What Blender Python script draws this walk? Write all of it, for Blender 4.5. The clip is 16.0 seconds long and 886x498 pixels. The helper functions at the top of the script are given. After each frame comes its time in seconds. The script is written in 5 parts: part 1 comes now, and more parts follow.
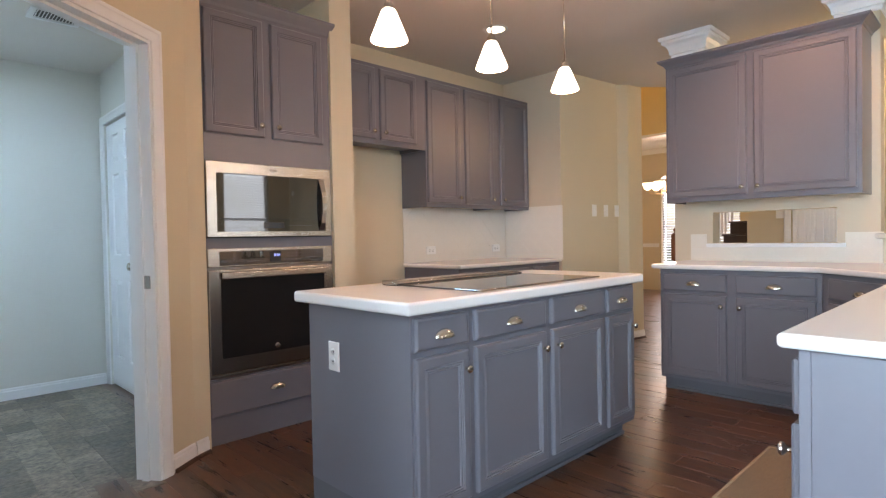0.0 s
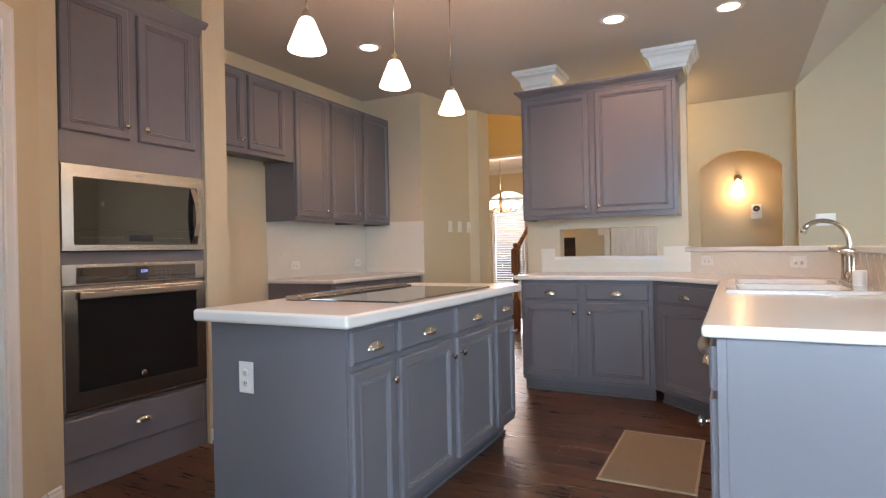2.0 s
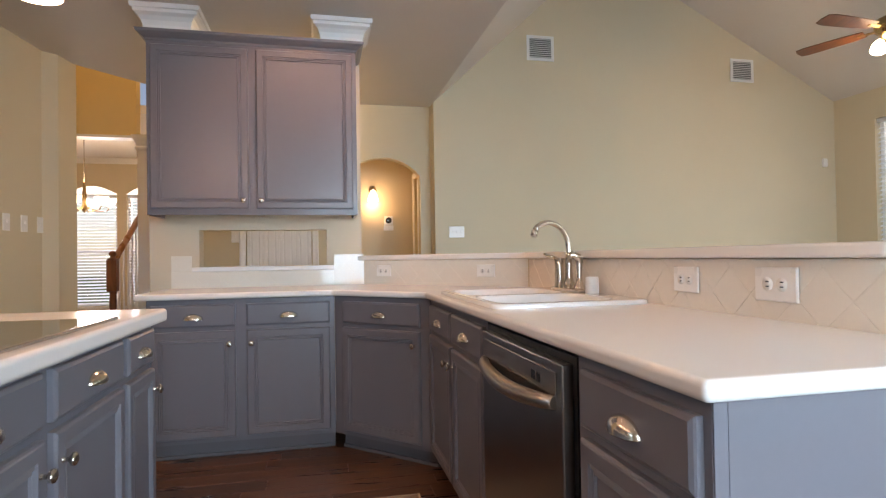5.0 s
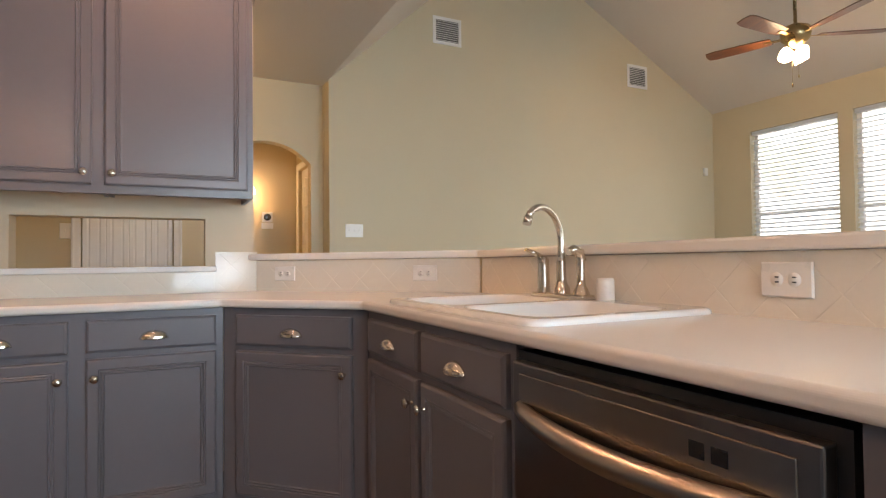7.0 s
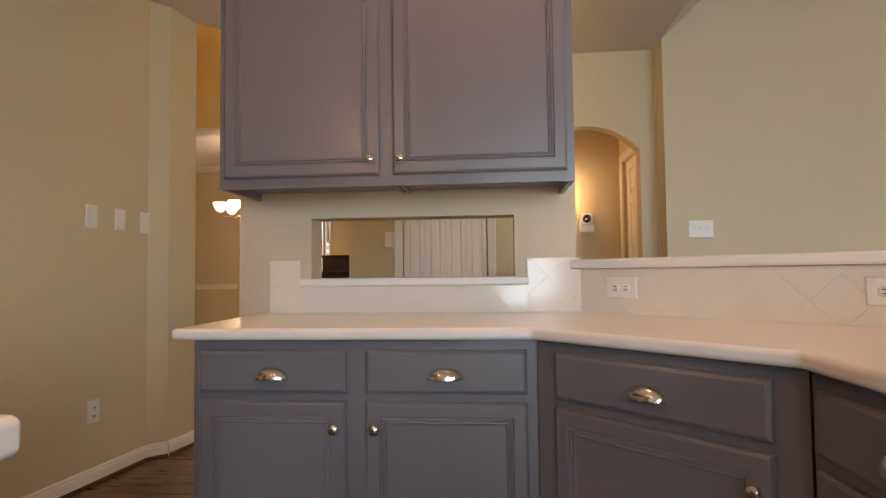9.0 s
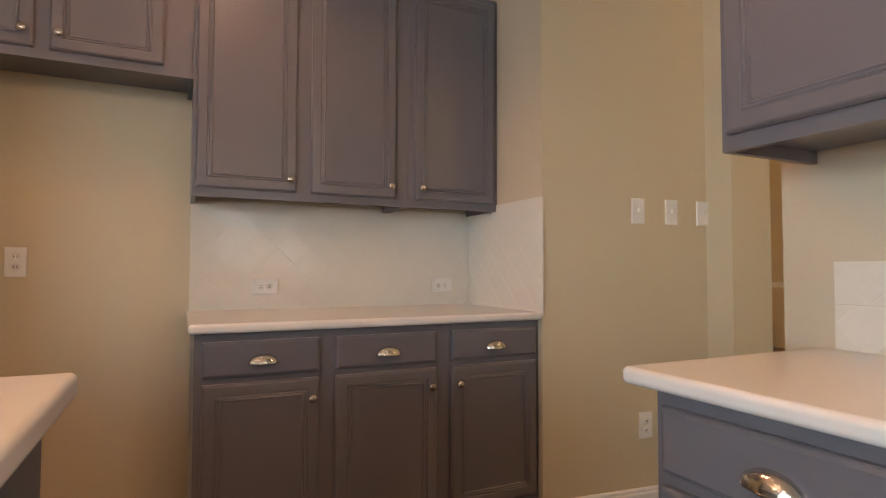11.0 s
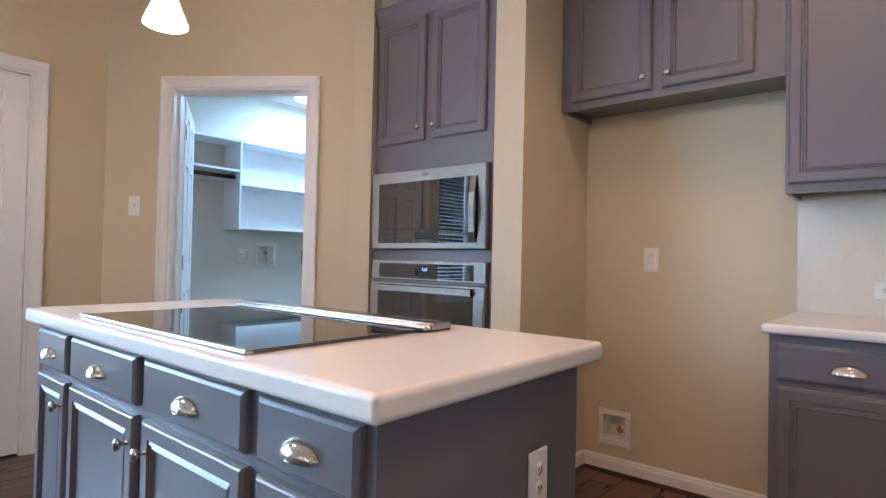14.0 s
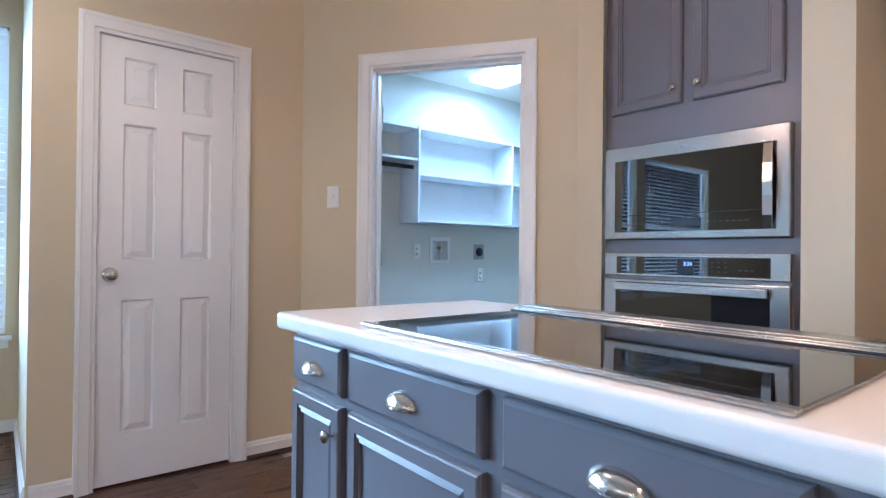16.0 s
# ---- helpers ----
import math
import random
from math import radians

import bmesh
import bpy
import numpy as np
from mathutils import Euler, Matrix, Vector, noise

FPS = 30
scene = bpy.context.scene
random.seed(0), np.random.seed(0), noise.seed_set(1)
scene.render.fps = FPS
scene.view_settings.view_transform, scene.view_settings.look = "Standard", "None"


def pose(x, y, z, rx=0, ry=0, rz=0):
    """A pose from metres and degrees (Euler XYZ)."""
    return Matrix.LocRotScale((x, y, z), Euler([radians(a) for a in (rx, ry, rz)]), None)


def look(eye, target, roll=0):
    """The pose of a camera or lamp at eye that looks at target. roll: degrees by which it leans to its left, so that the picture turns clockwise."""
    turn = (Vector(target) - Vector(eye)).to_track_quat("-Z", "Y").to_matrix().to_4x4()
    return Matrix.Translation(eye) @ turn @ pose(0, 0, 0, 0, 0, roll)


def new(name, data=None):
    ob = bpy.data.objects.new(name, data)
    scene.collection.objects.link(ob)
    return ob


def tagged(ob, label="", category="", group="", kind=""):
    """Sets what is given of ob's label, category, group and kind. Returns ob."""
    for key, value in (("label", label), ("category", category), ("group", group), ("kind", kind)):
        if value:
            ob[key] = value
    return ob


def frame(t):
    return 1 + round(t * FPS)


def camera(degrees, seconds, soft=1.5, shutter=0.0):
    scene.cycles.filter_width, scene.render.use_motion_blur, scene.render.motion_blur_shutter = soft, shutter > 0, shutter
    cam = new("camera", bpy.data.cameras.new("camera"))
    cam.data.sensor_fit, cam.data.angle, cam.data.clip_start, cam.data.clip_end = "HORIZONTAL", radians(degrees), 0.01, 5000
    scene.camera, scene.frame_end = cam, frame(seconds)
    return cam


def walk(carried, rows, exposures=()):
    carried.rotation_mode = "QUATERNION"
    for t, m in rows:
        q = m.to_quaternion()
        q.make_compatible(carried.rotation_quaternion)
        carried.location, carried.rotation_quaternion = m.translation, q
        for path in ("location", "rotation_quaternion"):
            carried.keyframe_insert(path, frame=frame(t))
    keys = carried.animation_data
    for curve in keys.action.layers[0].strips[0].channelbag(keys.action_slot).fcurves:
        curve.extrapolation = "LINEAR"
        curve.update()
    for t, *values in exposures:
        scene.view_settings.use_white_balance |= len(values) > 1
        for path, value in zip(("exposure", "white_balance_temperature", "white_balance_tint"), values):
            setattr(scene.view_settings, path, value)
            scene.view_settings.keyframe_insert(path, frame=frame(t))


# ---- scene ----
cam = camera(76.9, 16.0, soft=1.25)
PATH = [
    (0, (1.554, 0.883, 1.113), (2.952, 2.312, 1.071), -1.1),
    (0.5, (1.509, 0.98, 1.118), (3.029, 2.279, 1.091), -1.1),
    (1, (1.41, 1.05, 1.12), (3.037, 2.213, 1.113), -1.2),
    (1.5, (1.336, 1.1, 1.114), (3.049, 2.132, 1.114), -1.2),
    (2, (1.281, 1.158, 1.107), (3.054, 2.083, 1.11), -1.2),
    (2.5, (1.313, 1.234, 1.096), (3.155, 2.015, 1.102), -1.1),
    (3, (1.468, 1.32, 1.097), (3.371, 1.936, 1.117), -1.2),
    (3.5, (1.624, 1.426, 1.087), (3.576, 1.859, 1.114), -1.2),
    (4, (1.804, 1.58, 1.088), (3.8, 1.697, 1.118), -1.1),
    (4.5, (2.013, 1.672, 1.074), (4.003, 1.471, 1.103), -0.9),
    (5, (2.236, 1.743, 1.067), (4.189, 1.313, 1.096), -0.9),
    (7.5, (3.219, 1.879, 1.03), (5.001, 0.971, 1.079), -0.6),
    (8, (3.458, 1.865, 1.036), (5.316, 1.127, 1.091), -0.8),
    (8.5, (3.682, 1.835, 1.019), (5.65, 1.487, 1.096), -1.3),
    (9, (3.891, 1.782, 1.042), (5.881, 1.96, 1.129), -0.7),
    (9.5, (4.123, 1.806, 1.021), (6.0, 2.49, 1.123), -0.2),
    (10, (4.293, 1.89, 1.041), (5.955, 2.999, 1.131), -0.3),
    (12.5, (5.002, 1.796, 1.09), (4.374, 3.694, 1.142), 1.4),
    (13, (5.042, 1.784, 1.091), (4.119, 3.558, 1.139), 1.4),
    (13.5, (5.055, 1.769, 1.091), (3.917, 3.413, 1.129), 1.3),
    (14, (5.035, 1.755, 1.087), (3.752, 3.289, 1.122), 1.2),
    (14.5, (4.982, 1.734, 1.081), (3.564, 3.146, 1.105), 1.0),
    (15, (4.828, 1.69, 1.058), (3.333, 3.019, 1.08), 0.9),
    (15.5, (4.556, 1.676, 1.069), (3.017, 2.953, 1.079), 0.7),
    (16, (4.292, 1.677, 1.066), (2.73, 2.926, 1.079), 0.6),
]
EXPOSURES = [(0, -0.29, 7400, 24), (1.5, -0.42, 7500, 24), (3.5, -0.53, 7600, 25), (5, -0.55, 7650, 25), (7.5, -0.71, 8450, 26), (9, -0.83, 8700, 27), (10, -0.84, 8900, 29), (12.5, -0.06, 6750, 19), (13.5, -0.08, 6250, 19), (14.5, -0.2, 5950, 19), (16, -0.07, 5550, 17)]
walk(cam, [(t, look(eye, target, roll)) for t, eye, target, roll in PATH], EXPOSURES)

# ---- light ----
world = bpy.data.worlds.new("world")
world.use_nodes = True
scene.world = world
wn = world.node_tree.nodes
sky = wn.new("ShaderNodeTexSky")
sky.sky_type = "NISHITA"
sky.sun_disc = False
sky.sun_elevation, sky.sun_rotation = radians(40), radians(250)
world.node_tree.links.new(sky.outputs[0], wn["Background"].inputs[0])
wn["Background"].inputs[1].default_value = 0.15
sun = new("sun", bpy.data.lights.new("sun", "SUN"))
sun.data.energy, sun.data.angle, sun.data.color = 1.2, radians(12), (1.0, 0.95, 0.88)
sun.matrix_world = look((0, 0, 0), (0.5, 0.9, -0.9))


WARM = (1.0, 0.585, 0.35)
DAY = (0.43, 0.725, 1.0)


def area(name, m, sx, sy, watts, color):
    li = bpy.data.lights.new(name, "AREA")
    li.shape, li.size, li.size_y, li.energy, li.color = "RECTANGLE", sx, sy, watts, color
    ob = new(name, li)
    ob.matrix_world = m
    return ob


def bulb(name, loc, watts, color=WARM, r=0.04):
    li = bpy.data.lights.new(name, "POINT")
    li.energy, li.color, li.shadow_soft_size = watts, color, r
    ob = new(name, li)
    ob.location = loc
    return ob


def spot(name, loc, watts, color=WARM, angle=130):
    li = bpy.data.lights.new(name, "SPOT")
    li.energy, li.color, li.spot_size, li.spot_blend, li.shadow_soft_size = watts, color, radians(angle), 0.6, 0.05
    ob = new(name, li)
    ob.location = loc
    return ob


# ---- materials ----
def mat(name, color, rough=0.5, metal=0.0, var=0.06, scale=6.0, fine=140.0, bump=0.05, stretch=(1, 1, 1), spec=0.5, coat=0.0, emit=None, power=0.0, rvar=0.08, rand=0.0):
    m = bpy.data.materials.new(name)
    m.use_nodes = True
    nt = m.node_tree
    n, l = nt.nodes, nt.links
    b = n["Principled BSDF"]
    b.inputs["Roughness"].default_value = rough
    b.inputs["Metallic"].default_value = metal
    b.inputs["Specular IOR Level"].default_value = spec
    b.inputs["Coat Weight"].default_value = coat
    if emit:
        b.inputs["Emission Color"].default_value = (*emit, 1)
        b.inputs["Emission Strength"].default_value = power
    tc = n.new("ShaderNodeTexCoord")
    mp = n.new("ShaderNodeMapping")
    mp.inputs["Scale"].default_value = stretch
    l.new(tc.outputs["Object"], mp.inputs[0])
    big = n.new("ShaderNodeTexNoise")
    big.inputs["Scale"].default_value, big.inputs["Detail"].default_value = scale, 4
    small = n.new("ShaderNodeTexNoise")
    small.inputs["Scale"].default_value, small.inputs["Detail"].default_value = fine, 3
    l.new(mp.outputs[0], big.inputs["Vector"])
    l.new(mp.outputs[0], small.inputs["Vector"])
    add = n.new("ShaderNodeMath")
    add.operation = "ADD"
    l.new(big.outputs["Fac"], add.inputs[0])
    l.new(small.outputs["Fac"], add.inputs[1])
    rm = n.new("ShaderNodeMapRange")
    rm.inputs["From Min"].default_value, rm.inputs["From Max"].default_value = 0.6, 1.4
    rm.inputs["To Min"].default_value, rm.inputs["To Max"].default_value = 1 - var, 1 + var
    l.new(add.outputs[0], rm.inputs["Value"])
    mx = n.new("ShaderNodeVectorMath")
    mx.operation = "SCALE"
    mx.inputs[0].default_value = color
    if rand:
        oi, rr2, mul = n.new("ShaderNodeObjectInfo"), n.new("ShaderNodeMapRange"), n.new("ShaderNodeMath")
        rr2.inputs["To Min"].default_value, rr2.inputs["To Max"].default_value = 1 - rand, 1 + rand
        mul.operation = "MULTIPLY"
        l.new(oi.outputs["Random"], rr2.inputs["Value"])
        l.new(rm.outputs[0], mul.inputs[0])
        l.new(rr2.outputs[0], mul.inputs[1])
        l.new(mul.outputs[0], mx.inputs["Scale"])
    else:
        l.new(rm.outputs[0], mx.inputs["Scale"])
    l.new(mx.outputs[0], b.inputs["Base Color"])
    rr = n.new("ShaderNodeMapRange")
    rr.inputs["From Min"].default_value, rr.inputs["From Max"].default_value = 0.3, 0.7
    rr.inputs["To Min"].default_value, rr.inputs["To Max"].default_value = max(0.02, rough - rvar), min(1, rough + rvar)
    l.new(big.outputs["Fac"], rr.inputs["Value"])
    l.new(rr.outputs[0], b.inputs["Roughness"])
    if bump:
        bp = n.new("ShaderNodeBump")
        bp.inputs["Strength"].default_value = bump
        bp.inputs["Distance"].default_value = 0.002
        l.new(small.outputs["Fac"], bp.inputs["Height"])
        l.new(bp.outputs[0], b.inputs["Normal"])
    return m


def wood(name, dark, light, rough=0.3, along=(1, 1, 1), ring=9.0, coat=0.0):
    """Stained boards: streaked grain along the local axis with the smallest scale, each piece a little lighter or darker."""
    m = bpy.data.materials.new(name)
    m.use_nodes = True
    n, l = m.node_tree.nodes, m.node_tree.links
    b = n["Principled BSDF"]
    b.inputs["Coat Weight"].default_value = coat
    tc, oi = n.new("ShaderNodeTexCoord"), n.new("ShaderNodeObjectInfo")
    mp = n.new("ShaderNodeMapping")
    mp.inputs["Scale"].default_value = along
    off = n.new("ShaderNodeVectorMath")
    off.operation = "SCALE"
    off.inputs[0].default_value = (37.0, 11.0, 5.0)
    l.new(oi.outputs["Random"], off.inputs["Scale"])
    l.new(tc.outputs["Object"], mp.inputs[0])
    l.new(off.outputs[0], mp.inputs["Location"])
    g = n.new("ShaderNodeTexNoise")
    g.inputs["Scale"].default_value, g.inputs["Detail"].default_value, g.inputs["Distortion"].default_value = ring, 6, 0.6
    f = n.new("ShaderNodeTexNoise")
    f.inputs["Scale"].default_value, f.inputs["Detail"].default_value = ring * 9, 3
    l.new(mp.outputs[0], g.inputs["Vector"])
    l.new(mp.outputs[0], f.inputs["Vector"])
    ad = n.new("ShaderNodeMath")
    ad.operation = "MULTIPLY_ADD"
    ad.inputs[1].default_value = 0.35
    l.new(f.outputs["Fac"], ad.inputs[0])
    l.new(g.outputs["Fac"], ad.inputs[2])
    ra = n.new("ShaderNodeMath")
    ra.operation = "MULTIPLY_ADD"
    ra.inputs[1].default_value = 0.28
    l.new(oi.outputs["Random"], ra.inputs[0])
    l.new(ad.outputs[0], ra.inputs[2])
    cr = n.new("ShaderNodeValToRGB")
    cr.color_ramp.elements[0].position, cr.color_ramp.elements[0].color = 0.52, (*dark, 1)
    cr.color_ramp.elements[1].position, cr.color_ramp.elements[1].color = 1.1, (*light, 1)
    l.new(ra.outputs[0], cr.inputs[0])
    l.new(cr.outputs[0], b.inputs["Base Color"])
    r2 = n.new("ShaderNodeMapRange")
    r2.inputs["To Min"].default_value, r2.inputs["To Max"].default_value = rough - 0.08, rough + 0.14
    l.new(g.outputs["Fac"], r2.inputs["Value"])
    l.new(r2.outputs[0], b.inputs["Roughness"])
    bp = n.new("ShaderNodeBump")
    bp.inputs["Strength"].default_value, bp.inputs["Distance"].default_value = 0.25, 0.003
    l.new(ad.outputs[0], bp.inputs["Height"])
    l.new(bp.outputs[0], b.inputs["Normal"])
    return m


def glow(name, color, power):
    m = bpy.data.materials.new(name)
    m.use_nodes = True
    b = m.node_tree.nodes["Principled BSDF"]
    b.inputs["Base Color"].default_value = (0.9, 0.88, 0.82, 1)
    b.inputs["Roughness"].default_value = 0.4
    b.inputs["Emission Color"].default_value = (*color, 1)
    b.inputs["Emission Strength"].default_value = power
    return m


PAINT = mat("beige_wall_paint", (0.63, 0.535, 0.375), 0.62, var=0.035, scale=1.6, fine=260, bump=0.22, spec=0.35)
KPAINT = mat("cream_wall_paint", (0.62, 0.52, 0.385), 0.62, var=0.03, scale=1.6, fine=260, bump=0.2, spec=0.35)
# the same beige, made paler so the laundry's bright light sits in the colour
LIT_PAINT = mat("laundry_lit_paint", (0.68, 0.655, 0.59), 0.6, var=0.03, scale=1.6, fine=260, bump=0.22, spec=0.35)
CEIL = mat("ceiling_paint", (0.72, 0.67, 0.61), 0.8, var=0.03, scale=2.0, fine=120, bump=0.3, spec=0.2)
TRIM = mat("white_trim_paint", (0.80, 0.79, 0.77), 0.38, var=0.008, scale=3, fine=90, bump=0.0, rvar=0.0)
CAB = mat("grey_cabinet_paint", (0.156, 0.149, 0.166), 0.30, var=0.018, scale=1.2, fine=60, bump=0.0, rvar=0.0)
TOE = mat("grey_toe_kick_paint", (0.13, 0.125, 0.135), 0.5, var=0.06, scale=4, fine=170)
COUNTER = mat("white_solid_surface", (0.78, 0.755, 0.715), 0.22, var=0.008, scale=1.5, fine=420, bump=0.0, rvar=0.0)
STEEL = mat("brushed_stainless_steel", (0.50, 0.475, 0.44), 0.24, metal=1.0, var=0.01, scale=2, fine=30, bump=0.0, rvar=0.0)
STEELD = mat("dark_stainless_steel", (0.28, 0.255, 0.24), 0.28, metal=1.0, var=0.01, scale=2, fine=30, bump=0.0, rvar=0.0)
NICKEL = mat("brushed_nickel", (0.66, 0.61, 0.54), 0.2, metal=1.0, var=0.05, scale=30, fine=300, bump=0.02)
BLACKGLASS = mat("black_oven_glass", (0.010, 0.010, 0.011), 0.03, var=0.02, scale=3, fine=40, bump=0.0, rvar=0.0, spec=1.0)
BLACKGLASS.node_tree.nodes["Principled BSDF"].inputs["IOR"].default_value = 1.6
BLACKGLASS.node_tree.nodes["Principled BSDF"].inputs["Coat Weight"].default_value = 0.35
BLACKGLASS.node_tree.nodes["Principled BSDF"].inputs["Coat Roughness"].default_value = 0.02
BLACKGLASS.node_tree.nodes["Principled BSDF"].inputs["Coat IOR"].default_value = 1.8
BLACK = mat("black_plastic", (0.015, 0.015, 0.016), 0.35, var=0.1)
PLATE = mat("white_plastic_plate", (0.82, 0.80, 0.76), 0.3, var=0.02, bump=0.0)
TILE = mat("glazed_cream_tile", (0.77, 0.72, 0.635), 0.07, var=0.02, scale=12, fine=90, bump=0.0, rvar=0.01, spec=0.42)
GROUT = mat("cream_grout", (0.75, 0.70, 0.615), 0.8, var=0.08, scale=20, fine=300, bump=0.3)
PORCELAIN = mat("white_porcelain", (0.83, 0.82, 0.80), 0.12, var=0.015, bump=0.0, coat=0.5)
DOORW = mat("white_door_paint", (0.82, 0.82, 0.82), 0.38, var=0.012, scale=5, fine=120, bump=0.02, rvar=0.0)
FLOORW = wood("dark_hand_scraped_floor", (0.022, 0.010, 0.006), (0.130, 0.056, 0.028), 0.27, (9.0, 1.0, 1.0), 3.0)
LTILE = mat("slate_look_vinyl", (0.17, 0.135, 0.10), 0.5, var=0.8, scale=9, fine=40, bump=0.12, rand=0.35)
RUGM = mat("woven_tan_rug", (0.27, 0.20, 0.13), 0.9, var=0.25, scale=40, fine=420, bump=0.8, stretch=(1, 6, 1))
RUGB = mat("rug_binding", (0.40, 0.32, 0.22), 0.85, var=0.15, scale=30, fine=300, bump=0.4)
SHADE = glow("frosted_glass_shade_lit", (1.0, 0.90, 0.74), 7.0)
LENS = glow("lit_downlight_lens", (1.0, 0.86, 0.66), 14.0)
SHOE = mat("dark_stained_shoe_wood", (0.045, 0.020, 0.012), 0.35, var=0.15, scale=8, fine=90)
STAIRW = wood("red_brown_stair_wood", (0.06, 0.018, 0.008), (0.22, 0.075, 0.03), 0.3, (6, 6, 0.8), 5.0)
BLADE = wood("cherry_fan_blade", (0.06, 0.022, 0.012), (0.17, 0.065, 0.03), 0.3, (1, 8, 1), 4.0)
SLAT = mat("white_blind_slat", (0.82, 0.83, 0.84), 0.45, var=0.02, bump=0.0)


def thin(m, share):
    """Lets light through a thin sheet of plastic."""
    n, l = m.node_tree.nodes, m.node_tree.links
    tl, mix = n.new("ShaderNodeBsdfTranslucent"), n.new("ShaderNodeMixShader")
    tl.inputs["Color"].default_value = (0.86, 0.90, 0.94, 1)
    mix.inputs[0].default_value = share
    l.new(n["Principled BSDF"].outputs[0], mix.inputs[1])
    l.new(tl.outputs[0], mix.inputs[2])
    l.new(mix.outputs[0], n["Material Output"].inputs[0])


thin(SLAT, 0.45)
SHELFM = mat("white_melamine_shelf", (0.80, 0.81, 0.82), 0.4, var=0.02, bump=0.02)
BRASS = mat("antique_brass", (0.42, 0.30, 0.15), 0.3, metal=1.0, var=0.1)
ORANGE = mat("gold_wall_paint", (0.68, 0.52, 0.25), 0.6, var=0.04, scale=1.6, fine=260, bump=0.2, spec=0.3)


def pane_glass():
    m = bpy.data.materials.new("clear_window_glass")
    m.use_nodes = True
    n, l = m.node_tree.nodes, m.node_tree.links
    out = n["Material Output"]
    tr, gl, mix = n.new("ShaderNodeBsdfTransparent"), n.new("ShaderNodeBsdfGlossy"), n.new("ShaderNodeMixShader")
    gl.inputs["Roughness"].default_value = 0.02
    fr = n.new("ShaderNodeFresnel")
    fr.inputs["IOR"].default_value = 1.45
    l.new(fr.outputs[0], mix.inputs[0])
    l.new(tr.outputs[0], mix.inputs[1])
    l.new(gl.outputs[0], mix.inputs[2])
    l.new(mix.outputs[0], out.inputs[0])
    return m


GLASS = pane_glass()


def daylight_backdrop(name, power):
    """Bright open sky over pale distant foliage, far outside the windows."""
    m = bpy.data.materials.new(name)
    m.use_nodes = True
    n, l = m.node_tree.nodes, m.node_tree.links
    b = n["Principled BSDF"]
    b.inputs["Roughness"].default_value = 1.0
    tc, no, cr = n.new("ShaderNodeTexCoord"), n.new("ShaderNodeTexNoise"), n.new("ShaderNodeValToRGB")
    no.inputs["Scale"].default_value, no.inputs["Detail"].default_value = 0.7, 6
    cr.color_ramp.elements[0].position, cr.color_ramp.elements[0].color = 0.40, (0.50, 0.64, 0.56, 1)
    cr.color_ramp.elements[1].position, cr.color_ramp.elements[1].color = 0.56, (0.70, 0.90, 1.0, 1)
    l.new(tc.outputs["Object"], no.inputs["Vector"])
    l.new(no.outputs["Fac"], cr.inputs[0])
    l.new(cr.outputs[0], b.inputs["Base Color"])
    l.new(cr.outputs[0], b.inputs["Emission Color"])
    b.inputs["Emission Strength"].default_value = power
    return m


OUTDOORS = daylight_backdrop("bright_outdoors", 4.5)
OUTDOORS_WEST = daylight_backdrop("bright_open_sky", 9.0)


# ---- mesh helpers ----
def box(bm, x0, x1, y0, y1, z0, z1):
    v = [bm.verts.new((x, y, z)) for z in (z0, z1) for x, y in ((x0, y0), (x1, y0), (x1, y1), (x0, y1))]
    for f in ((3, 2, 1, 0), (4, 5, 6, 7), (0, 1, 5, 4), (1, 2, 6, 5), (2, 3, 7, 6), (3, 0, 4, 7)):
        bm.faces.new([v[i] for i in f])
    return v


def rbox(bm, x0, x1, y0, y1, z0, z1, r=0.003, seg=2):
    t = bmesh.new()
    box(t, x0, x1, y0, y1, z0, z1)
    bmesh.ops.bevel(t, geom=t.edges[:], offset=r, segments=seg, affect="EDGES", profile=0.5)
    join(bm, t)


def join(bm, other, m=None):
    if m is not None:
        bmesh.ops.transform(other, matrix=m, verts=other.verts)
    me = bpy.data.meshes.new("tmp")
    other.to_mesh(me)
    other.free()
    bm.from_mesh(me)
    bpy.data.meshes.remove(me)


def prism(bm, pts, z0, z1, r=0.0, seg=3):
    t = bmesh.new()
    lo = [t.verts.new((x, y, z0)) for x, y in pts]
    hi = [t.verts.new((x, y, z1)) for x, y in pts]
    n = len(pts)
    t.faces.new(lo[::-1])
    t.faces.new(hi)
    for i in range(n):
        t.faces.new((lo[i], lo[(i + 1) % n], hi[(i + 1) % n], hi[i]))
    bmesh.ops.recalc_face_normals(t, faces=t.faces)
    if r:
        es = [e for e in t.edges]
        bmesh.ops.bevel(t, geom=es, offset=r, segments=seg, affect="EDGES", profile=0.5)
    join(bm, t)


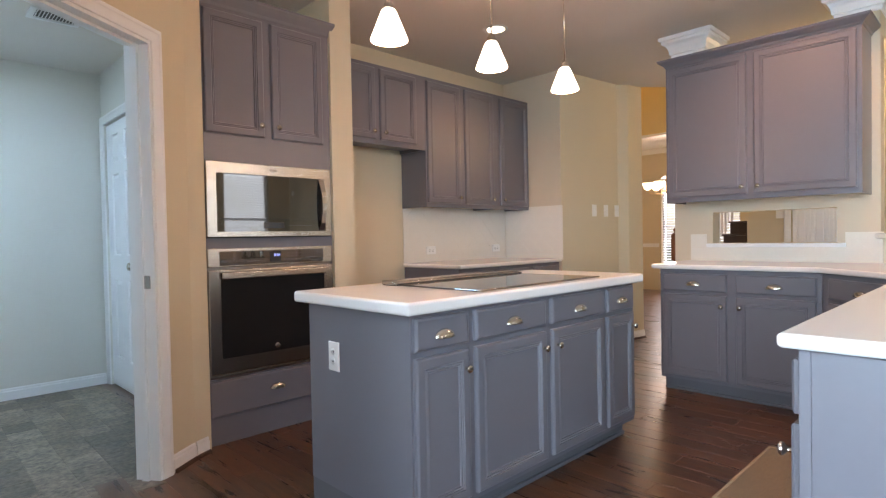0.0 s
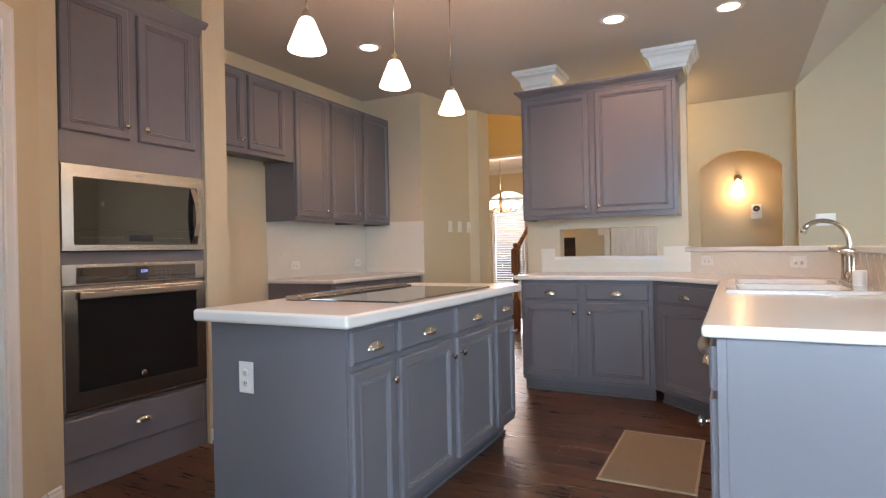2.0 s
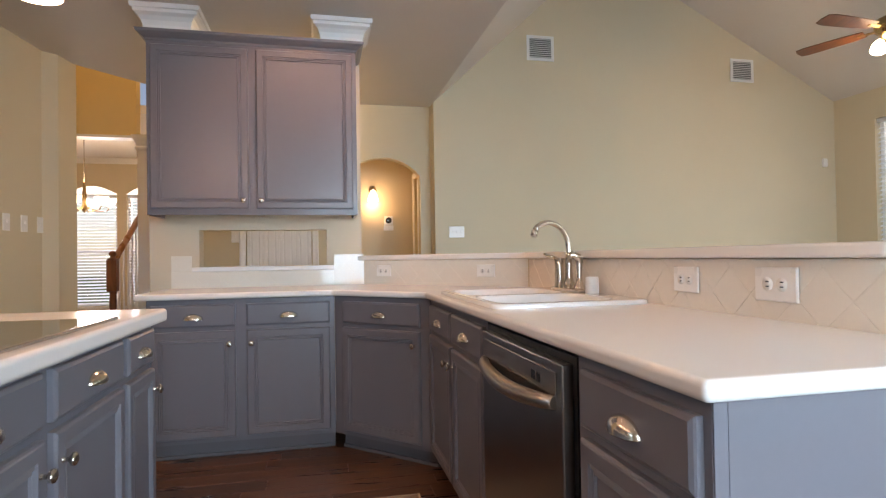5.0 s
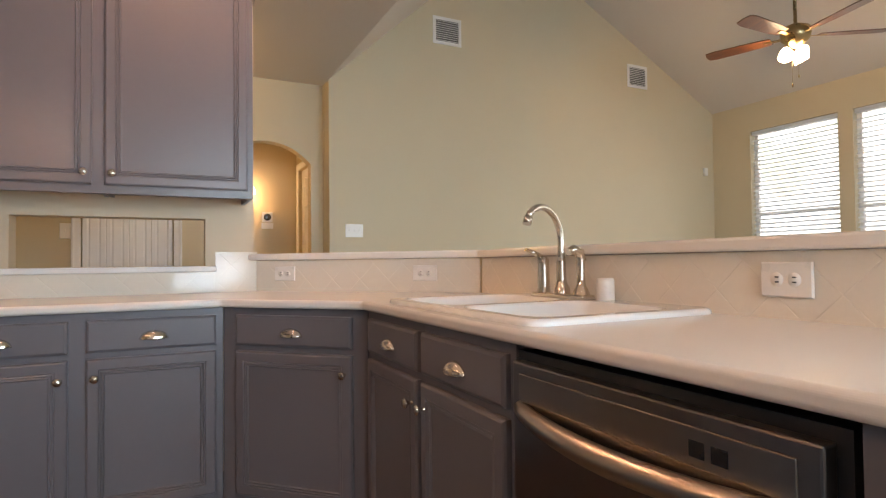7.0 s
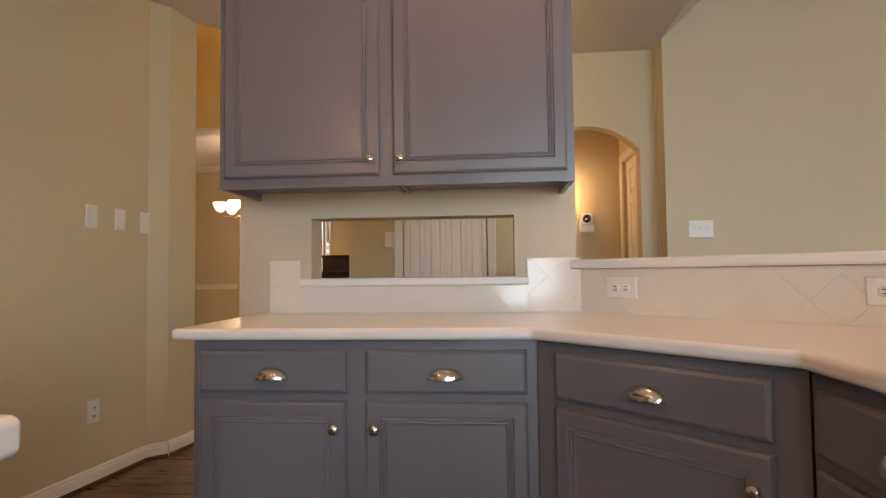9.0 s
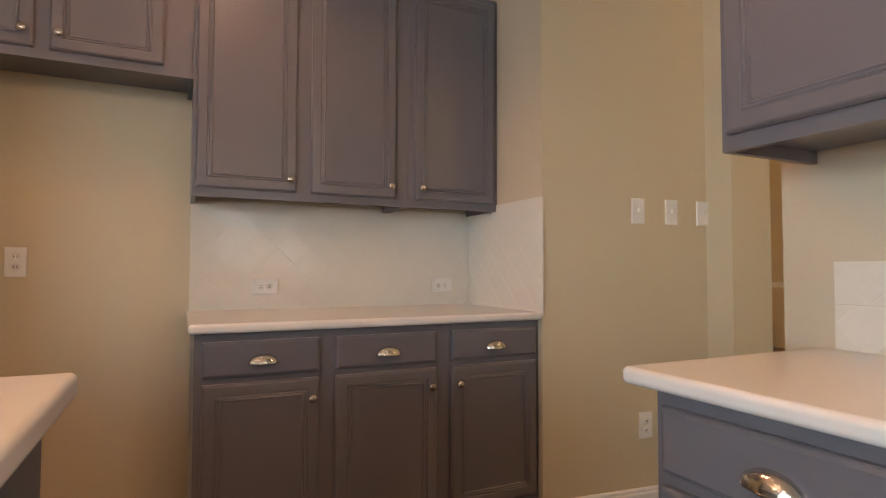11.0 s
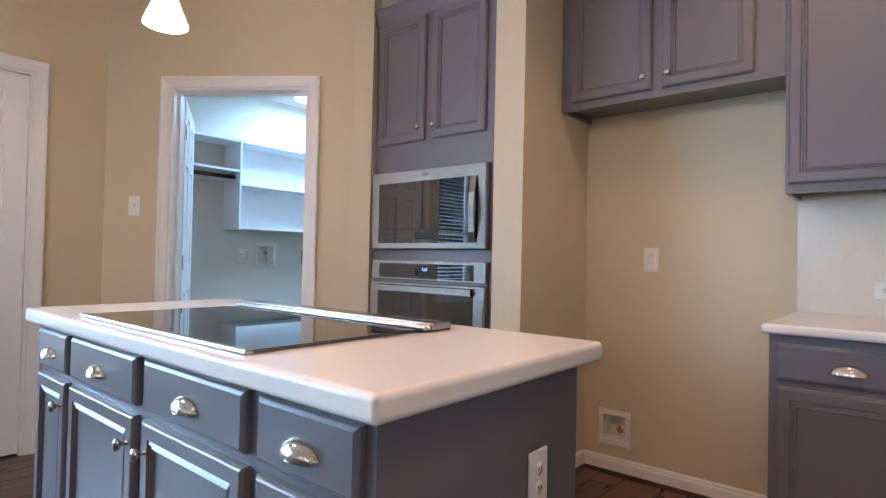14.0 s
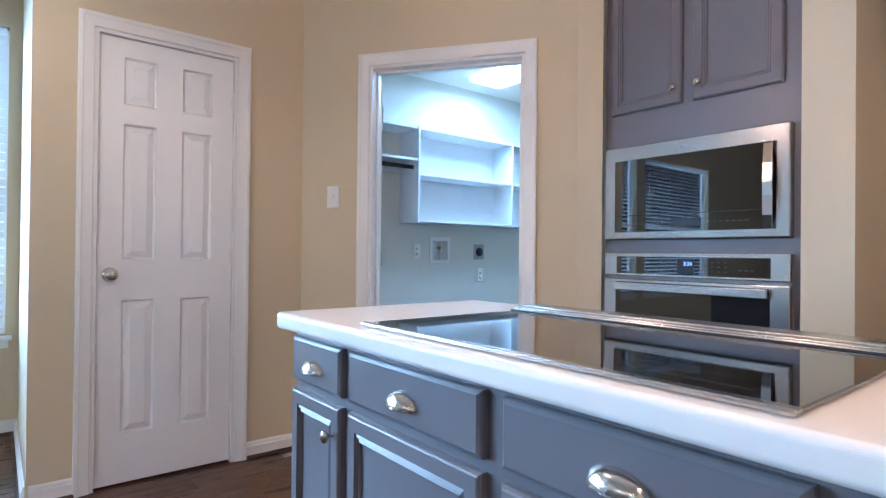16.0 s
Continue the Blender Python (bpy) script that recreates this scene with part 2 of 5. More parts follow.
def holed(bm, outer, hole, z0, z1, r):
    """A slab with a rectangular hole; only the outer rim is rounded."""
    t = bmesh.new()
    i = min(range(len(outer)), key=lambda k: (outer[k][0] - hole[0][0]) ** 2 + (outer[k][1] - hole[0][1]) ** 2)
    o = outer[i:] + outer[:i]
    loops = []
    for z in (z0, z1):
        a = [t.verts.new((x, y, z)) for x, y in o]
        b = [t.verts.new((x, y, z)) for x, y in hole]
        loops.append((a, b))
        es = [t.edges.new((q[k], q[(k + 1) % len(q)])) for q in (a, b) for k in range(len(q))]
        bmesh.ops.triangle_fill(t, use_beauty=True, use_dissolve=False, edges=es)
    (a0, b0), (a1, b1) = loops
    for q0, q1 in ((a0, a1), (b0, b1)):
        for k in range(len(q0)):
            j = (k + 1) % len(q0)
            t.faces.new((q0[k], q0[j], q1[j], q1[k]))
    bmesh.ops.recalc_face_normals(t, faces=t.faces)
    rim = set(a0 + a1)
    es = [e for e in t.edges if e.verts[0] in rim and e.verts[1] in rim and len(e.link_faces) == 2 and e.calc_face_angle(0) > 0.5]
    bmesh.ops.bevel(t, geom=es, offset=r, segments=7, affect="EDGES", profile=0.5)
    join(bm, t)


def lathe(bm, prof, seg=24, m=None):
    """prof: (radius, z) from bottom to top round the z axis."""
    t = bmesh.new()
    rings = []
    for r, z in prof:
        if r < 1e-5:
            rings.append([t.verts.new((0, 0, z))])
        else:
            rings.append([t.verts.new((r * math.cos(2 * math.pi * i / seg), r * math.sin(2 * math.pi * i / seg), z)) for i in range(seg)])
    for a, b in zip(rings, rings[1:]):
        for i in range(seg):
            j = (i + 1) % seg
            if len(a) == 1 and len(b) == 1:
                continue
            if len(a) == 1:
                t.faces.new((a[0], b[j], b[i]))
            elif len(b) == 1:
                t.faces.new((a[i], a[j], b[0]))
            else:
                t.faces.new((a[i], a[j], b[j], b[i]))
    for f in t.faces:
        f.smooth = True
    join(bm, t, m)


def tube(bm, pts, r, seg=12):
    """A round bar along points; r a number or one for each point."""
    pts = [Vector(p) for p in pts]
    rs = r if isinstance(r, (list, tuple)) else [r] * len(pts)
    rings, up = [], None
    for i, p in enumerate(pts):
        d = (pts[min(i + 1, len(pts) - 1)] - pts[max(i - 1, 0)]).normalized()
        if up is None:
            up = d.orthogonal().normalized()
        up = (up - d * up.dot(d)).normalized()
        side = d.cross(up)
        rings.append([bm.verts.new(p + rs[i] * (up * math.cos(2 * math.pi * k / seg) + side * math.sin(2 * math.pi * k / seg))) for k in range(seg)])
    for a, b in zip(rings, rings[1:]):
        for k in range(seg):
            f = bm.faces.new((a[k], a[(k + 1) % seg], b[(k + 1) % seg], b[k]))
            f.smooth = True
    bm.faces.new(rings[0][::-1])
    bm.faces.new(rings[-1])


def ringpanel(bm, x0, x1, z0, z1, rings, cap=True):
    """Nested rectangles facing -y: rings of (inset, y)."""
    loops = []
    for ins, y in rings:
        loops.append([bm.verts.new((x, y, z)) for x, z in ((x0 + ins, z0 + ins), (x1 - ins, z0 + ins), (x1 - ins, z1 - ins), (x0 + ins, z1 - ins))])
    for a, b in zip(loops, loops[1:]):
        for i in range(4):
            j = (i + 1) % 4
            bm.faces.new((a[i], a[j], b[j], b[i]))
    if cap:
        bm.faces.new(loops[-1])


def part(name, bm, material, parent=None, label=""):
    me = bpy.data.meshes.new(name)
    bm.to_mesh(me)
    bm.free()
    me.materials.append(material)
    ob = new(name, me)
    if parent is not None:
        ob.parent = parent
    if label:
        ob["label"] = label
    return ob


def thing(name, m, label, category, group="", kind=""):
    ob = new(name)
    ob.empty_display_size = 0.05
    ob.matrix_world = m
    return tagged(ob, label, category, group, kind)


def solid(name, bm, material, label, category, group="", kind="", m=None):
    ob = part(name, bm, material)
    if m is not None:
        ob.matrix_world = m
    return tagged(ob, label, category, group, kind)


def structure(name, bm, material, label, category, m=None):
    return solid(name, bm, material, label, category, kind="structure", m=m)


def new_bm():
    return bmesh.new()


def tf(x, y, rz=0.0, z=0.0):
    return pose(x, y, z, 0, 0, rz)


def curve_text(name, body, size, material, parent, m, label=""):
    c = bpy.data.curves.new(name, "FONT")
    c.body, c.size, c.align_x, c.align_y, c.extrude = body, size, "CENTER", "CENTER", 0.0004
    c.materials.append(material)
    ob = new(name, c)
    ob.parent = parent
    ob.matrix_local = m
    if label:
        ob["label"] = label
    return ob

# lamps of the place, a few unseen ones added, and the sky's light in the window openings
PENDANTS = [(2.985, 2.63), (3.578, 2.60), (4.19, 2.60)]
# the last downlight is unseen, its place guessed
CANS = [(4.81, 3.60), (5.23, 1.86), (5.41, 1.16), (2.2, 1.5)]
for x, y in PENDANTS:
    bulb("pendant_bulb", (x, y, 1.925), 7, WARM, 0.03)
# the unseen one gets a cooler beam, added to brighten the pantry door
for (x, y), w in zip(CANS, (28, 30, 30, 30)):
    spot("downlight_beam", (x, y, 2.63), w, (1.0, 0.595, 0.36) if x > 3 else (1.0, 0.80, 0.62), 140)
bulb("fan_bulb", (5.67, -2.58, 2.63), 30, (1.0, 0.70, 0.40), 0.08)
bulb("sconce_bulb", (9.10, 1.10, 1.80), 8.5, (1.0, 0.66, 0.32), 0.05)
bulb("chandelier_bulb", (10.5, 4.8, 1.80), 30, (1.0, 0.74, 0.45), 0.15)
# no fixture: unseen lamp added to brighten the foyer and stairs
bulb("foyer_fill", (8.7, 3.25, 4.4), 70, (1.0, 0.78, 0.50), 0.12)
# no fixture: unseen lamp added to warm the hall behind the pass-through
bulb("hall_fill", (7.35, 1.95, 2.45), 18, (1.0, 0.74, 0.36), 0.1)
for y, w in ((1.285, 0.8), (0.115, 0.8), (-1.37, 1.6)):
    area("west_window_light", look((0.06, y, 1.45), (3.0, y, 1.25)), w, 1.7, 178 * w, DAY)
# the pair at x 3.48 and 2.36 is unseen, put in for light
for x in (6.85, 5.73, 3.48, 2.36):
    area("south_window_light", look((x, -4.60, 1.6), (x, 0, 1.4)), 0.95, 1.9, 20, (0.82, 0.90, 1.0))
for y in (5.31, 4.53):
    area("dining_window_light", look((12.36, y, 1.3), (9, y, 1.25)), 0.6, 1.7, 90, (0.82, 0.90, 1.0))
area("laundry_ceiling_lamp", look((1.42, 4.72, 2.40), (1.42, 4.72, 0)), 0.8, 0.3, 47, (0.38, 0.69, 1.0))

# ---- structure ----
ZC = 2.665
TOP = 0.895


def wall(name, p0, p1, z1, label, openings=(), thick=0.12, material=PAINT, z0=0.0):
    """A wall from p0 to p1 whose room side is to the right of that way; openings: (s0, s1, z0, z1) along it."""
    p0, p1 = Vector((*p0, 0)), Vector((*p1, 0))
    d = p1 - p0
    n = d.length
    bm = new_bm()
    s = 0.0
    for a, b, lo, hi in sorted(openings):
        if a > s:
            box(bm, s, a, 0, thick, z0, z1)
        if lo > z0:
            box(bm, a, b, 0, thick, z0, lo)
        if hi < z1:
            box(bm, a, b, 0, thick, hi, z1)
        s = b
    if s < n:
        box(bm, s, n, 0, thick, z0, z1)
    return structure(name, bm, material, label, "wall", tf(p0.x, p0.y, math.degrees(math.atan2(d.y, d.x))))


wall("wall_north", (2.6, 4.555), (6.17, 4.555), ZC, "beige painted kitchen wall behind the cabinets", [(1.210, 1.334, 0.170, 0.300)])
bm = new_bm()
box(bm, 3.54, 3.70, 3.90, 4.553, 0, ZC)
structure("wall_stub", bm, PAINT, "beige painted wall end beside the oven cabinet", "wall")
wall("wall_return", (6.05, 4.553), (6.05, 3.87), ZC, "cream wall return at the end of the counter", material=KPAINT)
wall("wall_switches", (6.05, 3.87), (6.95, 3.772), ZC, "beige painted wall with light switches")
wall("wall_bend", (6.95, 3.772), (7.03, 3.692), ZC, "narrow angled beige wall beside the switches")
wall("wall_jamb", (7.03, 3.692), (7.26, 3.655), ZC, "narrow beige wall beside the hall opening")
LA = math.degrees(math.atan2(0.546, 0.766))
LD = Vector((math.cos(radians(LA)), math.sin(radians(LA))))
wall("wall_laundry", (1.43, 2.975), (2.62, 3.823), ZC, "angled beige wall with the laundry doorway", [(0.395, 1.210, 0, 2.045)])
wall("wall_oven_side", (2.62, 3.823), (2.725, 3.875), ZC, "short beige wall beside the tall oven cabinet")
wall("wall_pantry", (1.43, 1.783), (1.43, 2.975), ZC, "beige painted wall with a white panelled door", [(0.219, 0.839, 0, 2.04)])
wall("wall_nook_north", (0.245, 1.78), (1.4297, 1.78), ZC, "beige painted wall beside the breakfast nook", thick=0.10)
wall("wall_west", (0.245, -4.42), (0.245, 1.90), 4.7, "beige painted wall with blinded windows",
     [(5.27, 6.14, 0.57, 2.33), (4.1, 4.97, 0.57, 2.33), (2.2, 3.9, 0.57, 2.33)])
wall("wall_south", (7.97, -4.42), (0.125, -4.42), 4.7, "beige painted living room wall with tall windows",
     [(0.63, 1.61, 0.6, 2.56), (1.75, 2.73, 0.6, 2.56), (4.0, 4.98, 0.6, 2.56), (5.12, 6.1, 0.6, 2.56)])
bm = new_bm()
pts = [(0.585, 0), (0.585, ZC), (0.45, 2.80), (-1.26, 4.60), (-4.54, 2.95), (-4.54, 0)]
t = bmesh.new()
lo = [t.verts.new((7.85, y, z)) for y, z in pts]
hi = [t.verts.new((8.0, y, z)) for y, z in pts]
t.faces.new(lo)
t.faces.new(hi[::-1])
for i in range(len(pts)):
    t.faces.new((lo[i], hi[i], hi[(i + 1) % len(pts)], lo[(i + 1) % len(pts)]))
bmesh.ops.recalc_face_normals(t, faces=t.faces)
join(bm, t)
structure("wall_living_east", bm, PAINT, "tall beige living room wall under the vaulted ceiling", "wall")
# arched wall of the hall
bm = new_bm()
AY0, AY1, AS, AT = 0.70, 1.483, 1.93, 2.115
box(bm, 8.05, 8.17, 0.59, AY0, 0, ZC)
box(bm, 8.05, 8.17, AY1, 1.82, 0, ZC)
box(bm, 8.05, 8.17, 1.82, 2.46, 2.05, ZC)
# backing added behind the closet door to block daylight through its gaps
box(bm, 8.15, 8.17, 1.82, 2.46, 0, 2.05)
box(bm, 8.05, 8.17, 2.46, 2.87, 0, ZC)
half, rise = (AY1 - AY0) / 2, AT - AS
R = (half * half + rise * rise) / (2 * rise)
cy, cz = (AY0 + AY1) / 2, AT - R
arc = []
for i in range(17):
    y = AY0 + (AY1 - AY0) * i / 16
    arc.append((y, cz + math.sqrt(max(0, R * R - (y - cy) ** 2))))
for (ya, za), (yb, zb) in zip(arc, arc[1:]):
    v = [bm.verts.new((x, y, z)) for x in (8.05, 8.17) for y, z in ((ya, za), (yb, zb), (yb, ZC), (ya, ZC))]
    for f in ((0, 3, 2, 1), (4, 5, 6, 7), (0, 1, 5, 4)):
        bm.faces.new([v[i] for i in f])
structure("wall_hall", bm, PAINT, "beige hall wall with an arched opening", "wall")
# alcove behind the arch
wall("wall_alcove_back", (9.2, 2.0), (9.2, 0.45), ZC, "warm lit wall behind the arch")
wall("wall_alcove_south", (9.32, 0.59), (8.0, 0.59), ZC, "alcove side wall with a white door", [(0.25, 0.93, 0, 2.04)])
wall("wall_alcove_north", (8.17, 1.75), (9.2, 1.75), ZC, "alcove side wall")
# foyer, stairs and dining room
wall("wall_stairs", (11.5, 2.85), (8.172, 2.85), 5.2, "beige wall beside the stairs", thick=0.10)
bm = new_bm()
box(bm, 9.0, 9.14, 3.72, 8.0, 2.47, 5.2)
box(bm, 9.0, 9.14, 7.0, 8.0, 0, 2.468)
structure("wall_dining_header", bm, ORANGE, "gold painted wall above the dining room opening", "wall")
wall("wall_dining_south", (12.3, 3.60), (10.9, 3.60), 2.75, "cream dining room wall")
wall("wall_dining_east", (12.2, 7.2), (12.2, 3.6), 2.75, "cream dining room wall with arched windows", [(1.52, 2.25, 0.36, 2.16), (2.39, 2.95, 0.36, 2.16)])
wall("wall_dining_north", (7.3, 7.2), (12.3, 7.2), 2.75, "cream dining room wall")
wall("wall_foyer_north", (7.16, 3.78), (7.16, 8.0), 5.2, "gold painted foyer wall", material=ORANGE)
wall("wall_foyer_far", (11.45, 3.598), (11.45, 2.86), 5.2, "cream wall at the head of the stairs")
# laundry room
wall("wall_laundry_west", (0.72, 2.97), (0.72, 6.07), 2.45, "laundry wall with shelves and hook-ups, coloured paler for its bright light", [(1.448, 1.606, 1.006, 1.164)], material=LIT_PAINT)
wall("wall_laundry_north", (0.72, 5.95), (2.9, 5.95), 2.45, "laundry wall coloured paler for its bright light", material=LIT_PAINT)
wall("wall_laundry_east", (2.74, 5.95), (2.74, 4.55), 2.45, "laundry wall with a white door, coloured paler for its bright light", [(0.08, 0.84, 0, 2.04)], material=LIT_PAINT)
wall("wall_laundry_inner", (2.62, 4.68), (2.74, 4.68), 2.45, "laundry wall return coloured paler for its bright light", material=LIT_PAINT)
wall("wall_closet", (1.31, 2.96), (0.72, 2.96), 2.45, "wall between the pantry and the laundry", thick=0.05, material=LIT_PAINT)


def slab(name, pts, z0, z1, material, label, category):
    bm = new_bm()
    prism(bm, pts, z0, z1)
    return structure(name, bm, material, label, category)


slab("floor", [(0.0, -4.6), (12.4, -4.6), (12.4, 8.0), (0.0, 8.0)], -0.12, -0.014, GROUT, "subfloor under the boards", "floor")
slab("laundry_floor", [(0.72, 2.99), (1.5, 2.99), (2.6, 3.78), (2.74, 3.95), (2.74, 5.95), (0.72, 5.95)], -0.013, -0.004, LTILE, "grey slate look vinyl laundry floor", "floor")
slab("ceiling", [(0.1, 0.585), (8.2, 0.585), (8.2, 2.80), (7.30, 3.60), (6.9, 3.95), (6.1, 4.7), (2.45, 4.7), (1.2, 3.2), (0.1, 1.95)], ZC, ZC + 0.1, CEIL, "flat off-white kitchen ceiling", "ceiling")
slab("laundry_ceiling", [(0.6, 2.9), (1.45, 3.08), (2.5, 3.87), (2.85, 4.6), (2.85, 6.1), (0.6, 6.1)], 2.45, 2.5, CEIL, "textured white laundry ceiling", "ceiling")
slab("dining_ceiling", [(9.145, 3.5), (12.4, 3.5), (12.4, 7.4), (9.145, 7.4)], 2.75, 2.85, CEIL, "white dining room ceiling", "ceiling")
slab("alcove_ceiling", [(8.2, 0.4), (9.4, 0.4), (9.4, 2.0), (8.2, 2.0)], ZC, ZC + 0.1, CEIL, "off-white alcove ceiling", "ceiling")
slab("foyer_ceiling", [(7.0, 2.6), (11.8, 2.6), (11.8, 8.1), (7.0, 8.1)], 5.2, 5.3, CEIL, "high foyer ceiling", "ceiling")
wall("wall_foyer_upper", (8.25, 2.78), (7.24, 3.68), 5.2, "gold painted wall above the kitchen ceiling", z0=ZC + 0.1, material=ORANGE, thick=0.05)
bm = new_bm()
for ya, za, yb, zb in ((0.585, ZC, -1.36, 4.455), (-1.36, 4.455, -4.55, 2.83)):
    v = [bm.verts.new((x, y, z + dz)) for dz in (0, 0.12) for x, y, z in ((0.1, ya, za), (8.0, ya, za), (8.0, yb, zb), (0.1, yb, zb))]
    for f in ((0, 1, 2, 3), (7, 6, 5, 4), (0, 4, 5, 1), (1, 5, 6, 2), (2, 6, 7, 3), (3, 7, 4, 0)):
        bm.faces.new([v[i] for i in f])
structure("vaulted_ceiling", bm, CEIL, "off-white vaulted living room ceiling", "ceiling")
# backdrops that glow, added for bright outdoors behind the windows and in reflections
bm = new_bm()
box(bm, -6, 16, -14.2, -14, -0.49, 7)
structure("backdrop_south", bm, OUTDOORS, "bright hazy trees and sky outside the living room", "backdrop")
bm = new_bm()
box(bm, -10.2, -10, -12, 9, -0.49, 7)
structure("backdrop_west", bm, OUTDOORS_WEST, "bright hazy trees and sky outside the breakfast nook", "backdrop")
slab("ground", [(-60, -60), (70, -60), (70, 60), (-60, 60)], -0.6, -0.5, mat("lawn", (0.07, 0.10, 0.04), 0.9, var=0.3, scale=0.8, fine=30), "grassy ground outside the house", "ground")


def skirting(name, p0, p1, h=0.085, shoe=True):
    """White baseboard along the room side of a wall from p0 to p1."""
    p0, p1 = Vector((*p0, 0)), Vector((*p1, 0))
    d = p1 - p0
    bm = new_bm()
    prof = [(0, 0), (-0.014, 0), (-0.014, h * 0.72), (-0.009, h * 0.80), (-0.009, h * 0.9), (-0.004, h), (0, h)]
    a = [bm.verts.new((0, y, z)) for y, z in prof]
    b = [bm.verts.new((d.length, y, z)) for y, z in prof]
    for i in range(len(prof)):
        j = (i + 1) % len(prof)
        bm.faces.new((a[i], b[i], b[j], a[j]))
    bm.faces.new(a)
    bm.faces.new(b[::-1])
    bmesh.ops.recalc_face_normals(bm, faces=bm.faces)
    m = tf(p0.x, p0.y, math.degrees(math.atan2(d.y, d.x)))
    if shoe:
        sm = new_bm()
        prof = [(-0.0142, 0), (-0.0142, 0.018), (-0.019, 0.0165), (-0.025, 0.011), (-0.0275, 0.004), (-0.028, 0)]
        a = [sm.verts.new((0, y, z)) for y, z in prof]
        b = [sm.verts.new((d.length, y, z)) for y, z in prof]
        for i in range(len(prof)):
            j = (i + 1) % len(prof)
            sm.faces.new((a[i], b[i], b[j], a[j]))
        sm.faces.new(a)
        sm.faces.new(b[::-1])
        bmesh.ops.recalc_face_normals(sm, faces=sm.faces)
        structure("trim_shoe_moulding", sm, SHOE, "dark stained shoe moulding along the baseboard", "trim", m)
    return structure(name, bm, TRIM, "white painted baseboard", "baseboard", m)


for p0, p1 in (((3.70, 4.553), (4.66, 4.553)), ((6.06, 3.868), (6.95, 3.771)), ((6.952, 3.769), (7.03, 3.691)), ((7.032, 3.690), (7.26, 3.654)), ((1.431, 1.79), (1.431, 1.945)),
               ((1.431, 2.685), (1.431, 2.975)), ((2.475, 3.720), (2.615, 3.820)), ((2.625, 3.825), (2.70, 3.862)), ((0.247, 1.778), (1.43, 1.778)),
               ((0.72, 5.948), (2.72, 5.948)), ((1.436, 2.980), (1.70, 3.167)), ((0.246, -4.4), (0.246, 1.77)), ((3.701, 3.91), (3.701, 4.55)), ((3.545, 3.899), (3.70, 3.899))):
    skirting("baseboard", p0, p1, shoe=p0[1] < 4.6)


def casing(name, m, w, h, cw=0.062, label="white painted door casing with a moulded profile"):
    """Moulded trim round an opening of width w and height h; local x along the wall, facing -y."""
    bm = new_bm()
    prof = [(0.0, 0.0), (0.0, -0.009), (0.004, -0.0115), (0.012, -0.0120), (0.030, -0.0145), (0.040, -0.0165), (0.045, -0.0195), (cw - 0.005, -0.0200), (cw - 0.001, -0.0175), (cw, -0.015), (cw, 0.0)]
    path = [((0, 0), (-1, 0)), ((0, h), (-1, 1)), ((w, h), (1, 1)), ((w, 0), (1, 0))]
    loops = [[bm.verts.new((x + dx * o, y, z + dz * o)) for o, y in prof] for (x, z), (dx, dz) in path]
    for a, b in zip(loops, loops[1:]):
        for i in range(len(prof) - 1):
            bm.faces.new((a[i], b[i], b[i + 1], a[i + 1]))
    bmesh.ops.recalc_face_normals(bm, faces=bm.faces)
    return structure(name, bm, TRIM, label, "trim", m)


def jamb(name, m, w, h, depth=0.12):
    bm = new_bm()
    box(bm, 0.001, 0.016, -0.004, depth + 0.004, 0, h)
    box(bm, w - 0.016, w - 0.001, -0.004, depth + 0.004, 0, h)
    box(bm, 0.016, w - 0.016, -0.004, depth + 0.004, h - 0.016, h - 0.001)
    box(bm, 0.016, 0.028, 0.05, 0.085, 0, h - 0.016)
    box(bm, w - 0.028, w - 0.016, 0.05, 0.085, 0, h - 0.016)
    box(bm, 0.028, w - 0.028, 0.05, 0.085, h - 0.028, h - 0.016)
    return structure(name, bm, TRIM, "white painted door jamb with stops", "trim", m)


ML = tf(1.43 + 0.395 * LD.x, 2.975 + 0.395 * LD.y, LA)
casing("casing_laundry", ML @ pose(0, 0, 0), 0.815, 2.045)
jamb("jamb_laundry", ML, 0.815, 2.045)
MP = tf(1.43, 2.002, 90)
casing("casing_pantry", MP, 0.62, 2.04)
jamb("jamb_pantry", MP, 0.62, 2.04)


